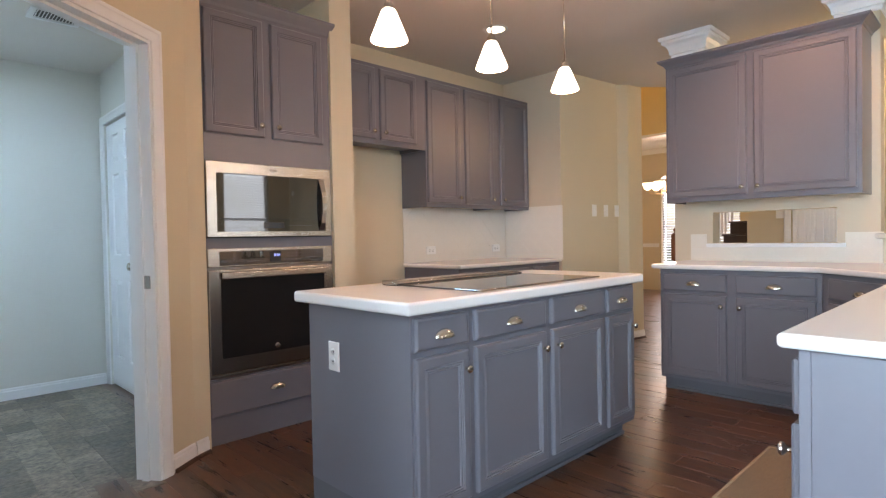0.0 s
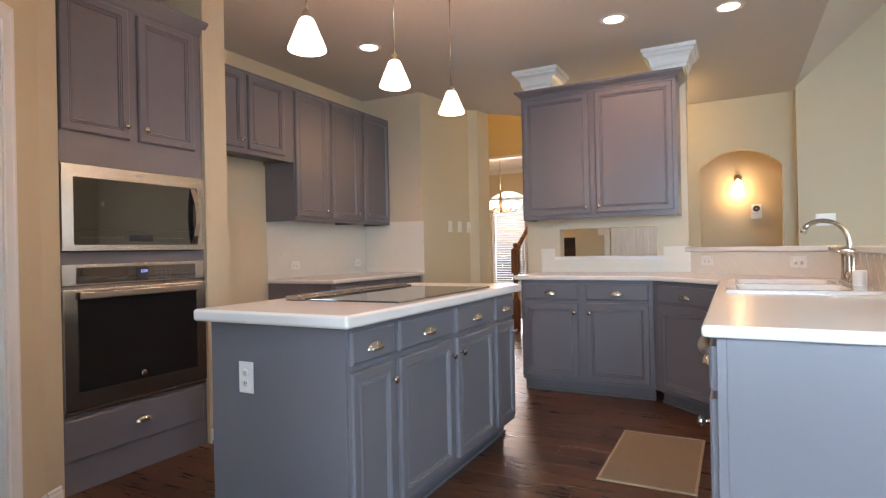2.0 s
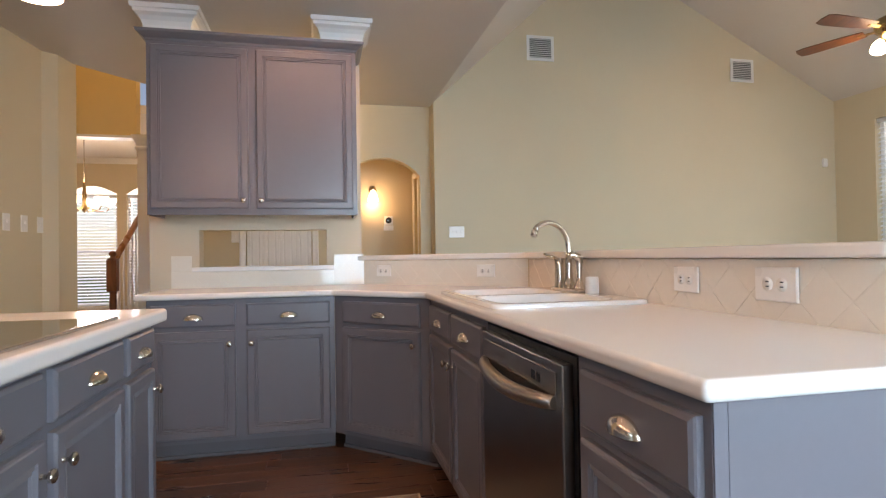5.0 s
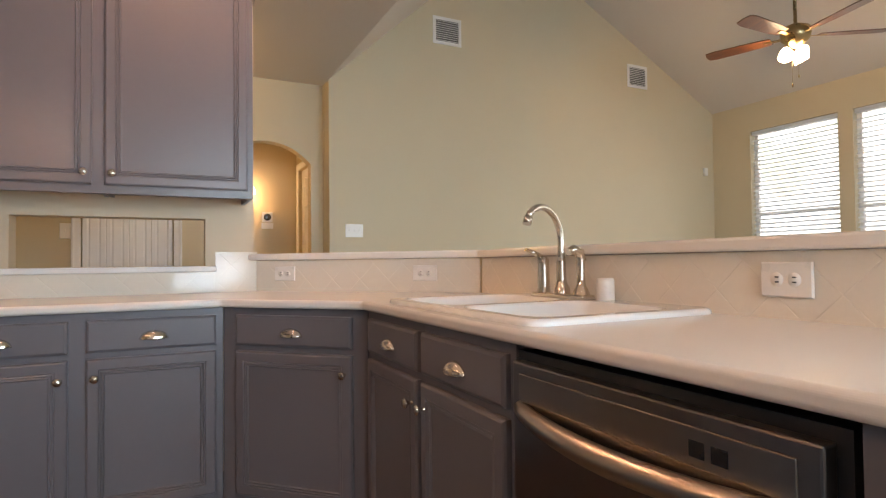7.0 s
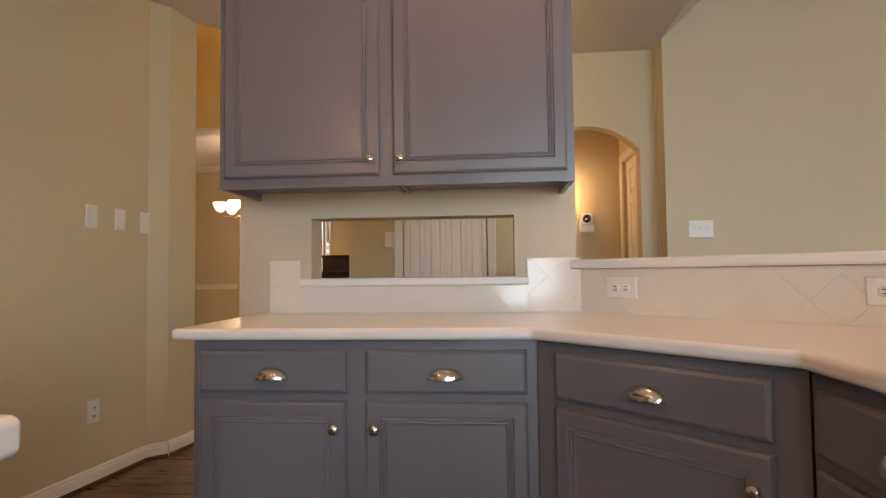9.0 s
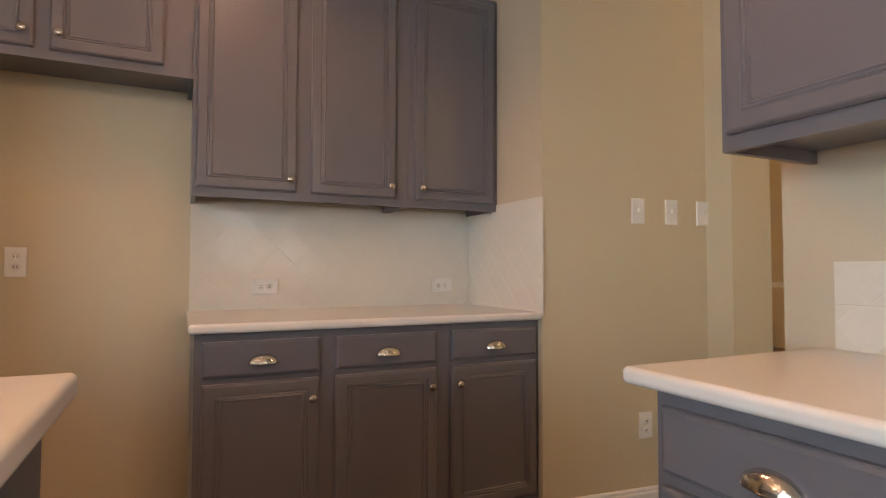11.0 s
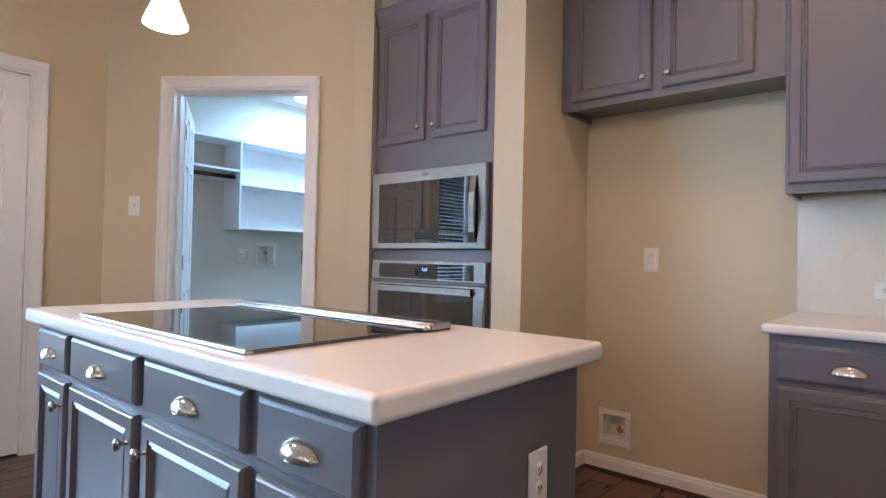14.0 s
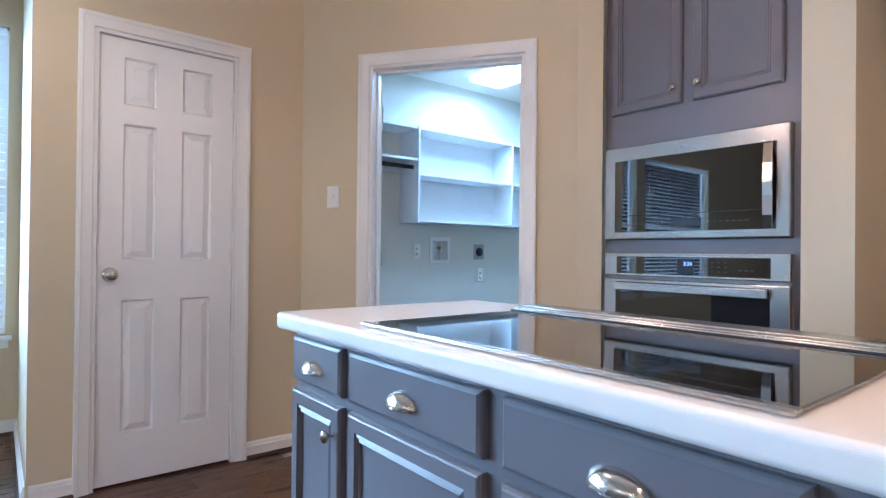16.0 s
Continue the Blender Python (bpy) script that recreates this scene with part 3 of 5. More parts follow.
def panel_door(name, m, w, h, label, knob_x=None, leaf=0.035, group=""):
    """A six-panel door, local x across, facing -y, front at y=0."""
    root = thing(name, m, label, "door", group, "structure")
    bm = new_bm()
    xs = [(0.167 * w, 0.40 * w), (0.593 * w, 0.828 * w)]
    zs = [(0.110 * h, 0.410 * h), (0.502 * h, 0.808 * h), (0.852 * h, 0.958 * h)]
    cutx = [0] + [v for p in xs for v in p] + [w]
    cutz = [0] + [v for p in zs for v in p] + [h]
    for i in range(5):
        for j in range(7):
            if i % 2 == 1 and j % 2 == 1:
                ringpanel(bm, cutx[i], cutx[i + 1], cutz[j], cutz[j + 1], [(0, 0), (0.006, 0.013), (0.010, 0.014), (0.038, 0.002), (0.040, 0.002)])
            else:
                v = [bm.verts.new((x, 0, z)) for x, z in ((cutx[i], cutz[j]), (cutx[i + 1], cutz[j]), (cutx[i + 1], cutz[j + 1]), (cutx[i], cutz[j + 1]))]
                bm.faces.new(v)
    bmesh.ops.remove_doubles(bm, verts=bm.verts, dist=0.0004)
    b = [bm.verts.new(p) for p in ((0, leaf, 0), (w, leaf, 0), (w, leaf, h), (0, leaf, h))]
    f = [bm.verts.new(p) for p in ((0, 0, 0), (w, 0, 0), (w, 0, h), (0, 0, h))]
    bm.faces.new(b[::-1])
    for i in range(4):
        bm.faces.new((f[i], b[i], b[(i + 1) % 4], f[(i + 1) % 4]))
    part("leaf", bm, DOORW, root)
    if knob_x is not None:
        k = new_bm()
        lathe(k, [(0.033, 0), (0.033, 0.004), (0.028, 0.008), (0.014, 0.012), (0.012, 0.03), (0.022, 0.038), (0.028, 0.05), (0.026, 0.062), (0.014, 0.068), (0.0, 0.069)], 20, pose(knob_x, 0, 0.94, 90))
        part("door_knob", k, NICKEL, root, "brushed nickel door knob")
    return root


# unseen panel, added so no light leaks in under the pantry door
bm = new_bm()
box(bm, 1.27, 1.305, 1.90, 2.72, 0, 2.10)
structure("pantry_light_stop", bm, PAINT, "added plain panel behind the pantry door that blocks light", "wall")
pd = panel_door("door_pantry", MP @ pose(0.019, 0.012, 0.012), 0.582, 2.008, "closed white six-panel pantry door", knob_x=0.05)
for z in (0.25, 1.02, 1.80):
    bm = new_bm()
    lathe(bm, [(0.006, 0), (0.006, 0.085), (0.003, 0.09)], 10, pose(0.588, -0.006, z - 0.045))
    box(bm, 0.572, 0.586, -0.002, 0.002, z - 0.042, z + 0.042)
    part("hinge", bm, PLATE, pd, "white painted hinge")
panel_door("door_laundry_side", tf(2.735, 5.87, -90) @ pose(0, 0.02, 0.01), 0.76, 2.02, "closed white six-panel laundry door", knob_x=0.70)
casing("casing_laundry_side", tf(2.74, 5.87, -90), 0.76, 2.04, label="white door casing")
panel_door("door_alcove", tf(9.07, 0.59, 180) @ pose(0, 0.03, 0.01), 0.68, 2.02, "white panelled alcove door", knob_x=0.62)
casing("casing_alcove", tf(9.07, 0.59, 180), 0.68, 2.04, label="white door casing")
# laundry doorway: the open door's edge shows at the hinge side
od = panel_door("door_laundry", ML @ pose(0.022, 0.118, 0.012, 0, 0, 115), 0.76, 2.01, "white laundry door standing open into the room")
for z in (0.25, 1.02, 1.80):
    bm = new_bm()
    box(bm, -0.004, 0.03, -0.006, -0.001, z - 0.045, z + 0.045)
    part("hinge", bm, STEEL, od)
st = new_bm()
box(st, 0.795, 0.799, 0.02, 0.05, 0.90, 0.96)
solid("strike_plate", st, STEEL, "steel strike plate in the laundry door jamb", "strike plate", m=ML)

# hutch wall with pass-through and corner columns
HX = 6.02
bm = new_bm()
NY0, NY1, NZ0, NZ1 = 1.70, 2.49, 1.028, 1.262
box(bm, HX, HX + 0.13, 1.47, NY0, 0, 2.36)
box(bm, HX, HX + 0.13, NY1, 2.78, 0, 2.36)
box(bm, HX, HX + 0.13, NY0, NY1, 0, NZ0)
box(bm, HX, HX + 0.13, NY0, NY1, NZ1, 2.36)
structure("wall_hutch", bm, KPAINT, "cream wall with a pass-through behind the hutch", "wall")
bm = new_bm()
rbox(bm, HX - 0.035, HX + 0.14, NY0 - 0.05, NY1 + 0.04, NZ0 - 0.03, NZ0 - 0.002, 0.004)
structure("pass_through_sill", bm, TRIM, "white painted sill of the pass-through", "sill")


def column(name, x0, x1, y0, y1):
    bm = new_bm()
    box(bm, x0, x1, y0, y1, 2.362, ZC - 0.001)
    root = structure(name, bm, PAINT, "square beige column above the hutch with a white crown", "column")
    c = new_bm()
    steps = [(0.0, 2.495), (0.006, 2.496), (0.013, 2.506), (0.013, 2.526), (0.024, 2.528), (0.025, 2.545), (0.032, 2.572), (0.047, 2.597), (0.070, 2.612), (0.071, 2.632), (0.084, 2.634), (0.086, ZC - 0.002)]
    loops = [[c.verts.new(p) for p in ((x0 - o, y0 - o, z), (x1 + o, y0 - o, z), (x1 + o, y1 + o, z), (x0 - o, y1 + o, z))] for o, z in steps]
    for a, b in zip(loops, loops[1:]):
        for i in range(4):
            c.faces.new((a[i], a[(i + 1) % 4], b[(i + 1) % 4], b[i]))
    part("crown_moulding", c, TRIM, root, "white crown moulding")
    return root


column("column_1", HX + 0.005, HX + 0.235, 2.55, 2.78)
column("column_2", HX + 0.005, HX + 0.235, 1.47, 1.70)

# pony wall behind the sink, with ledge
bm = new_bm()
prism(bm, [(2.90, 0.605), (5.168, 0.605), (6.018, 1.455), (6.018, 1.286), (5.215, 0.485), (2.90, 0.485)], 0, 1.05)
structure("wall_pony", bm, PAINT, "low beige wall behind the sink", "wall")
bm = new_bm()
prism(bm, [(3.135, 0.640), (5.153, 0.640), (6.017, 1.504), (6.155, 1.488), (6.155, 1.385), (5.21, 0.44), (3.135, 0.44)], 1.052, 1.086, 0.008, 2)
structure("bar_ledge", bm, COUNTER, "white solid surface ledge on the low wall", "ledge")
bm = new_bm()
box(bm, 2.90, 3.13, 0.48, 0.61, 1.052, ZC + 0.15)
structure("wall_post", bm, PAINT, "beige wall post at the end of the low wall", "wall")


# ---- cabinets ----
def cup_mesh(bm, x, z):
    a, b, c = 0.050, 0.027, 0.031
    n, k = 14, 7
    for s, flip in ((1.0, False), (0.93, True)):
        g = [[bm.verts.new((x + a * s * math.cos(math.pi * i / n), -0.019 - b * s * math.sin(math.pi * i / n) * math.sin(math.pi / 2 * j / k), z - 0.012 + c * s * math.sin(math.pi * i / n) * math.cos(math.pi / 2 * j / k))) for j in range(k + 1)] for i in range(n + 1)]
        for i in range(n):
            for j in range(k):
                q = (g[i][j], g[i + 1][j], g[i + 1][j + 1], g[i][j + 1])
                f = bm.faces.new(q[::-1] if flip else q)
                f.smooth = True
    tube(bm, [(x - a, -0.021, z - 0.012), (x - a * 0.7, -0.036, z - 0.013), (x, -0.046, z - 0.013), (x + a * 0.7, -0.036, z - 0.013), (x + a, -0.021, z - 0.012)], 0.002, 6)


KNOB = [(0.0075, 0), (0.0075, 0.002), (0.0055, 0.006), (0.005, 0.013), (0.009, 0.017), (0.0145, 0.021), (0.016, 0.025), (0.0145, 0.029), (0.008, 0.032), (0, 0.033)]
DOOR_RINGS = [(0, 0), (0, -0.013), (0.004, -0.0185), (0.008, -0.0205), (0.038, -0.0205), (0.041, -0.0160), (0.047, -0.0190), (0.050, -0.0145), (0.056, -0.0170), (0.059, -0.0110), (0.062, -0.0105)]
DRAWER_RINGS = [(0, 0), (0, -0.012), (0.003, -0.0155), (0.010, -0.0195)]


def cabinet(name, m, w, d, z0, z1, cells, label, group, toe=True, crown=None, bottom_lip=False):
    """Cells: (kind, x0, x1, z0, z1, knob_x, knob_z); local x across the face, facing -y."""
    root = thing(name, m, label, "cabinet", group)
    bm = new_bm()
    lo = z0 + 0.095 if toe else z0
    if bottom_lip:
        box(bm, 0, w, 0.019, d, z0 + 0.03, z1)
        box(bm, 0, w, 0, 0.019, z0, z1)
        box(bm, 0, 0.016, 0.019, d, z0, z0 + 0.03)
        box(bm, w - 0.016, w, 0.019, d, z0, z0 + 0.03)
    elif name == "sink_cabinet":
        box(bm, 0, w, 0.02, d, lo, 0.66)
        box(bm, 0, w, 0, 0.019, lo, z1)
    else:
        box(bm, 0, w, 0, d, lo, z1)
    part("body", bm, CAB, root)
    if bottom_lip and w > 1.0:
        for s in (w / 2 - 0.019, w / 2 + 0.004):
            bm = new_bm()
            box(bm, s, s + 0.015, 0.020, d, z0 + 0.017, z0 + 0.029)
            part("bottom_batten", bm, CAB, root)
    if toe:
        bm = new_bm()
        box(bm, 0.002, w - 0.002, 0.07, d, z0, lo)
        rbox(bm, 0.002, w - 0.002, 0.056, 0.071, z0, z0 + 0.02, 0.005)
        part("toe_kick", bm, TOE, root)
    for kind, a, b, c, e, kx, kz in cells:
        bm = new_bm()
        ringpanel(bm, a, b, c, e, DOOR_RINGS if kind == "door" else DRAWER_RINGS)
        ob = part("door" if kind == "door" else "drawer_front", bm, CAB, root)
        if kind == "door":
            k = new_bm()
            lathe(k, KNOB, 18, pose(kx, -0.019, kz, 90))
            part("knob", k, NICKEL, ob, "round brushed nickel knob")
        elif kx is not None:
            k = new_bm()
            cup_mesh(k, kx, kz)
            part("cup_pull", k, NICKEL, ob, "brushed nickel cup pull")
    if crown:
        bm = new_bm()
        loops = []
        for o, z in crown:
            loops.append([bm.verts.new(p) for p in ((-o, d, z), (-o, -o, z), (w + o, -o, z), (w + o, d, z))])
        for p, q in zip(loops, loops[1:]):
            for i in range(3):
                bm.faces.new((p[i], p[i + 1], q[i + 1], q[i]))
        bm.faces.new(loops[-1])
        part("crown_moulding", bm, CAB, root)
    return root


def base_cells(doors, dz=(0.713, 0.832), oz=(0.122, 0.690)):
    out = []
    for a, b, side in doors:
        out.append(("drawer", a, b, *dz, (a + b) / 2, sum(dz) / 2 - 0.006))
        out.append(("door", a, b, *oz, b - 0.028 if side > 0 else a + 0.028, oz[1] - 0.07))
    return out


BODY = 0.860
GB = "grey base cabinets"
GU = "grey wall cabinets"
# north run
MN = tf(4.675, 3.90)
cabinet("base_cabinet", tf(4.675, 3.90), 0.945, 0.652, 0, BODY, base_cells([(0.025, 0.415, 1), (0.475, 0.880, 1)]), "grey painted base cabinet with two drawers over two doors", GB)
cabinet("base_cabinet", tf(5.622, 3.90), 0.425, 0.652, 0, BODY, base_cells([(0.0, 0.405, -1)]), "grey painted base cabinet with one drawer over one door", GB)
UB, UT = 1.365, 2.425
ud = [("door", 0.012, 0.400, UB + 0.035, UT - 0.03, 0.372, UB + 0.085), ("door", 0.462, 0.842, UB + 0.035, UT - 0.03, 0.814, UB + 0.085)]
cabinet("wall_cabinet", tf(4.665, 4.245), 0.905, 0.308, UB, UT, ud, "tall grey painted wall cabinet with two panelled doors", GU, toe=False, bottom_lip=True)
cabinet("wall_cabinet", tf(5.572, 4.245), 0.476, 0.308, UB, UT, [("door", 0.03, 0.45, UB + 0.035, UT - 0.03, 0.06, UB + 0.085)], "tall grey painted wall cabinet with one panelled door", GU, toe=False, bottom_lip=True)
FB = 1.825
cabinet("fridge_cabinet", tf(3.703, 4.245), 0.960, 0.308, FB, UT, [("door", 0.06, 0.445, FB + 0.035, UT - 0.03, 0.415, FB + 0.09), ("door", 0.492, 0.855, FB + 0.035, UT - 0.03, 0.522, FB + 0.09)],
        "short grey wall cabinet above the empty refrigerator space", GU, toe=False, bottom_lip=True)
# oven tower
OX, OY, OW = 2.715, 3.92, 0.822
oc = cabinet("oven_cabinet", tf(OX, OY), OW, 0.63, 0, 2.40,
             [("drawer", 0.02, 0.79, 0.155, 0.352, 0.415, 0.265), ("door", 0.035, 0.375, 1.705, 2.37, 0.347, 1.77), ("door", 0.425, 0.765, 1.705, 2.37, 0.453, 1.77)],
             "tall grey cabinet housing the built-in oven and microwave", "", toe=False,
             crown=[(0.0, 2.385), (0.006, 2.395), (0.010, 2.41), (0.024, 2.435), (0.034, 2.455), (0.036, 2.472)])
# hutch
HB = 1.335
cabinet("hutch_cabinet", tf(5.705, 2.705, -90), 1.19, 0.312, HB, 2.350,
        [("door", 0.02, 0.555, HB + 0.035, 2.318, 0.527, HB + 0.082), ("door", 0.60, 1.165, HB + 0.035, 2.318, 0.628, HB + 0.082)],
        "grey wall cabinet with two panelled doors and crown moulding", GU, toe=False, bottom_lip=True,
        crown=[(0.0, 2.338), (0.006, 2.343), (0.010, 2.353), (0.03, 2.367), (0.045, 2.38), (0.05, 2.394)])
cabinet("base_cabinet", tf(5.435, 2.640, -90), 0.972, 0.583, 0, BODY, base_cells([(0.022, 0.446, 1), (0.502, 0.945, -1)]), "grey painted base cabinet with two drawers over two doors", GB)
# diagonal corner cabinet
c0, c1 = Vector((5.435, 1.666)), Vector((4.978, 1.209))
dl = (c1 - c0).length
cabinet("corner_cabinet", tf(c0.x, c0.y, -135), dl, 0.40, 0, BODY, base_cells([(0.07, dl - 0.06, 1)]), "grey diagonal corner base cabinet with a drawer and a door", GB)
# peninsula
cabinet("sink_cabinet", tf(4.975, 1.205, 180), 0.968, 0.598, 0, BODY, base_cells([(0.035, 0.472, 1), (0.502, 0.945, -1)]), "grey painted sink base cabinet with two doors", GB)
pen = cabinet("base_cabinet", tf(3.345, 1.205, 180), 0.415, 0.598, 0, BODY, base_cells([(0.035, 0.398, 1)]), "grey painted base cabinet at the end of the peninsula", GB)
bm = new_bm()
rbox(bm, 0.4150, 0.4190, 0.0243, 0.596, 0.0, 0.856, 0.001)
part("end_panel", bm, CAB, pen)
bm = new_bm()
rbox(bm, 0.4150, 0.4187, 0.001, 0.024, 0.0, 0.856, 0.001)
part("corner_stile", bm, CAB, pen)
# island
cabinet("island_cabinet", tf(2.810, 2.340), 1.615, 0.655, 0, 0.846,
        base_cells([(0.012, 0.285, 1), (0.322, 0.782, 1), (0.830, 1.275, -1), (1.318, 1.592, 1)]), "grey painted kitchen island cabinet with drawers over doors", GB)


def worktop(name, pts, label, hole=None, low=BODY + 0.002):
    bm = new_bm()
    if hole:
        holed(bm, pts, hole, low, TOP, 0.012)
    else:
        prism(bm, pts, low, TOP, 0.013, 7)
    for f in bm.faces:
        f.smooth = False
    return solid(name, bm, COUNTER, label, "countertop")


worktop("island_worktop", [(2.765, 2.295), (4.468, 2.295), (4.468, 3.048), (2.765, 3.048)], "white solid surface island countertop with rounded edges", low=0.848)
worktop("north_worktop", [(4.655, 3.862), (6.046, 3.862), (6.046, 4.551), (4.655, 4.551)], "white solid surface countertop on the wall run")
worktop("peninsula_worktop", [(2.895, 1.240), (4.952, 1.240), (5.392, 1.680), (5.392, 2.690), (6.016, 2.690), (6.016, 1.458), (5.167, 0.609), (2.895, 0.609)], "white solid surface countertop along the hutch and peninsula",
        [(3.985, 0.70), (4.795, 0.70), (4.795, 1.17), (3.985, 1.17)])

# ---- appliances ----
def oven():
    root = thing("wall_oven", tf(OX + 0.02, OY), "built-in stainless steel wall oven with a black glass door", "oven")
    w = 0.777
    bm = new_bm()
    rbox(bm, 0, w, -0.012, 0.30, 0.366, 1.075, 0.003)
    part("body", bm, STEELD, root)
    bm = new_bm()
    rbox(bm, 0, w, -0.034, -0.012, 0.972, 1.075, 0.004)
    p = part("control_panel", bm, STEEL, root)
    bm = new_bm()
    rbox(bm, 0.065, w - 0.065, -0.0365, -0.034, 0.982, 1.058, 0.001)
    part("display_glass", bm, BLACKGLASS, p, "black glass control strip")
    bm = new_bm()
    rbox(bm, 0, w, -0.040, -0.012, 0.392, 0.958, 0.005)
    d = part("oven_door", bm, STEEL, root)
    bm = new_bm()
    rbox(bm, 0.065, w - 0.065, -0.043, -0.040, 0.475, 0.945, 0.001)
    part("door_glass", bm, BLACKGLASS, d, "dark oven door glass")
    bm = new_bm()
    rbox(bm, 0.065, w - 0.065, -0.066, -0.056, 0.908, 0.944, 0.004)
    for x in (0.085, w - 0.085):
        box(bm, x - 0.012, x + 0.012, -0.058, -0.041, 0.914, 0.938)
    part("handle", bm, STEEL, d, "flat stainless steel handle")
    bm = new_bm()
    rbox(bm, 0.0, w, -0.030, -0.012, 0.368, 0.386, 0.003)
    part("lower_trim", bm, STEEL, root)
    bm = new_bm()
    lathe(bm, [(0.016, 0), (0.016, 0.001), (0, 0.001)], 20, pose(w / 2, -0.043, 0.505, 90))
    part("badge", bm, STEEL, d, "round silver badge")
    bm = new_bm()
    rbox(bm, 0.355, 0.425, -0.0372, -0.0365, 0.990, 1.050, 0.0002)
    part("screen", bm, BLACK, p)
    curve_text("clock_digits", "3:24", 0.022, glow("blue_clock_digits", (0.10, 0.25, 1.0), 3.0), p, pose(0.40, -0.0376, 1.030, 90), "blue clock digits")
    bm = new_bm()
    for i in range(4):
        for j in range(3):
            box(bm, 0.47 + i * 0.026, 0.478 + i * 0.026, -0.0371, -0.0365, 1.000 + j * 0.018, 1.003 + j * 0.018)
    for i in range(4):
        box(bm, 0.22 + i * 0.02, 0.232 + i * 0.02, -0.0371, -0.0365, 0.998, 1.001)
    for i in range(3):
        box(bm, 0.60 + i * 0.022, 0.612 + i * 0.022, -0.0371, -0.0365, 1.008, 1.011)
    tagged(part("button_marks", bm, mat("dim_grey_print", (0.16, 0.16, 0.17), 0.5, bump=0), p, "small grey button marks"), kind="stuff")
    return root


def microwave():
    root = thing("microwave_oven", tf(OX + 0.02, OY), "built-in stainless steel microwave oven with dark glass", "microwave")
    w, z0, z1 = 0.777, 1.131, 1.549
    bm = new_bm()
    rbox(bm, 0, w, -0.010, 0.25, z0, z1, 0.003)
    part("body", bm, BLACK, root)
    bm = new_bm()
    ringpanel(bm, 0, w, z0 + 0.004, z1, [(0, -0.010), (0, -0.034), (0.004, -0.038)], cap=False)
    x0, x1, a, b = 0.055, w - 0.045, z0 + 0.035, z1 - 0.062
    o = [bm.verts.new((x, -0.038, z)) for x, z in ((0.004, z0 + 0.008), (w - 0.004, z0 + 0.008), (w - 0.004, z1 - 0.004), (0.004, z1 - 0.004))]
    i = [bm.verts.new((x, -0.038, z)) for x, z in ((x0, a), (x1, a), (x1, b), (x0, b))]
    k = [bm.verts.new((x, -0.030, z)) for x, z in ((x0, a), (x1, a), (x1, b), (x0, b))]
    for n in range(4):
        m = (n + 1) % 4
        bm.faces.new((o[n], o[m], i[m], i[n]))
        bm.faces.new((i[n], i[m], k[m], k[n]))
    part("frame", bm, STEEL, root, "stainless steel door frame")
    bm = new_bm()
    rbox(bm, x0 - 0.002, x1 + 0.002, -0.036, -0.012, a - 0.002, b + 0.002, 0.001)
    g = part("door_glass", bm, BLACKGLASS, root, "dark reflective door glass")
    bm = new_bm()
    box(bm, x0 + 0.01, x1 - 0.01, -0.0364, -0.036, a + 0.072, a + 0.074)
    part("panel_line", bm, BLACK, g)
    bm = new_bm()
    rbox(bm, 0.325, 0.455, -0.0366, -0.036, a + 0.018, a + 0.052, 0.0002)
    part("display", bm, mat("dim_display", (0.03, 0.034, 0.04), 0.2, bump=0), g)
    bm = new_bm()
    for q in range(9):
        box(bm, 0.09 + q * 0.024, 0.10 + q * 0.024, -0.0365, -0.036, a + 0.034, a + 0.036)
    for q in range(7):
        box(bm, 0.48 + q * 0.024, 0.49 + q * 0.024, -0.0365, -0.036, a + 0.034, a + 0.036)
    tagged(part("button_marks", bm, mat("grey_print", (0.2, 0.2, 0.2), 0.5, bump=0), g), kind="stuff")
    bm = new_bm()
    pts = [(x1 - 0.028, -0.040, a + 0.005), (x1 - 0.024, -0.058, a + 0.05), (x1 - 0.020, -0.070, a + 0.12), (x1 - 0.020, -0.072, a + 0.17), (x1 - 0.022, -0.064, a + 0.24), (x1 - 0.028, -0.040, b - 0.005)]
    for p, q in zip(pts, pts[1:]):
        v = [bm.verts.new(c) for c in ((p[0] - 0.016, p[1], p[2]), (p[0] + 0.016, p[1], p[2]), (q[0] + 0.016, q[1], q[2]), (q[0] - 0.016, q[1], q[2]))]
        u = [bm.verts.new((c.co.x, c.co.y + 0.008, c.co.z)) for c in v]
        bm.faces.new(v)
        bm.faces.new(u[::-1])
        bm.faces.new((v[0], v[3], u[3], u[0]))
        bm.faces.new((v[1], u[1], u[2], v[2]))
    part("handle", bm, STEEL, root, "curved stainless steel handle")
    bm = new_bm()
    box(bm, w / 2 - 0.022, w / 2 + 0.022, -0.0386, -0.038, z1 - 0.036, z1 - 0.024)
    part("badge", bm, mat("grey_badge", (0.35, 0.34, 0.33), 0.4, metal=0.8, bump=0), root, "small grey badge")
    return root


oven()
microwave()


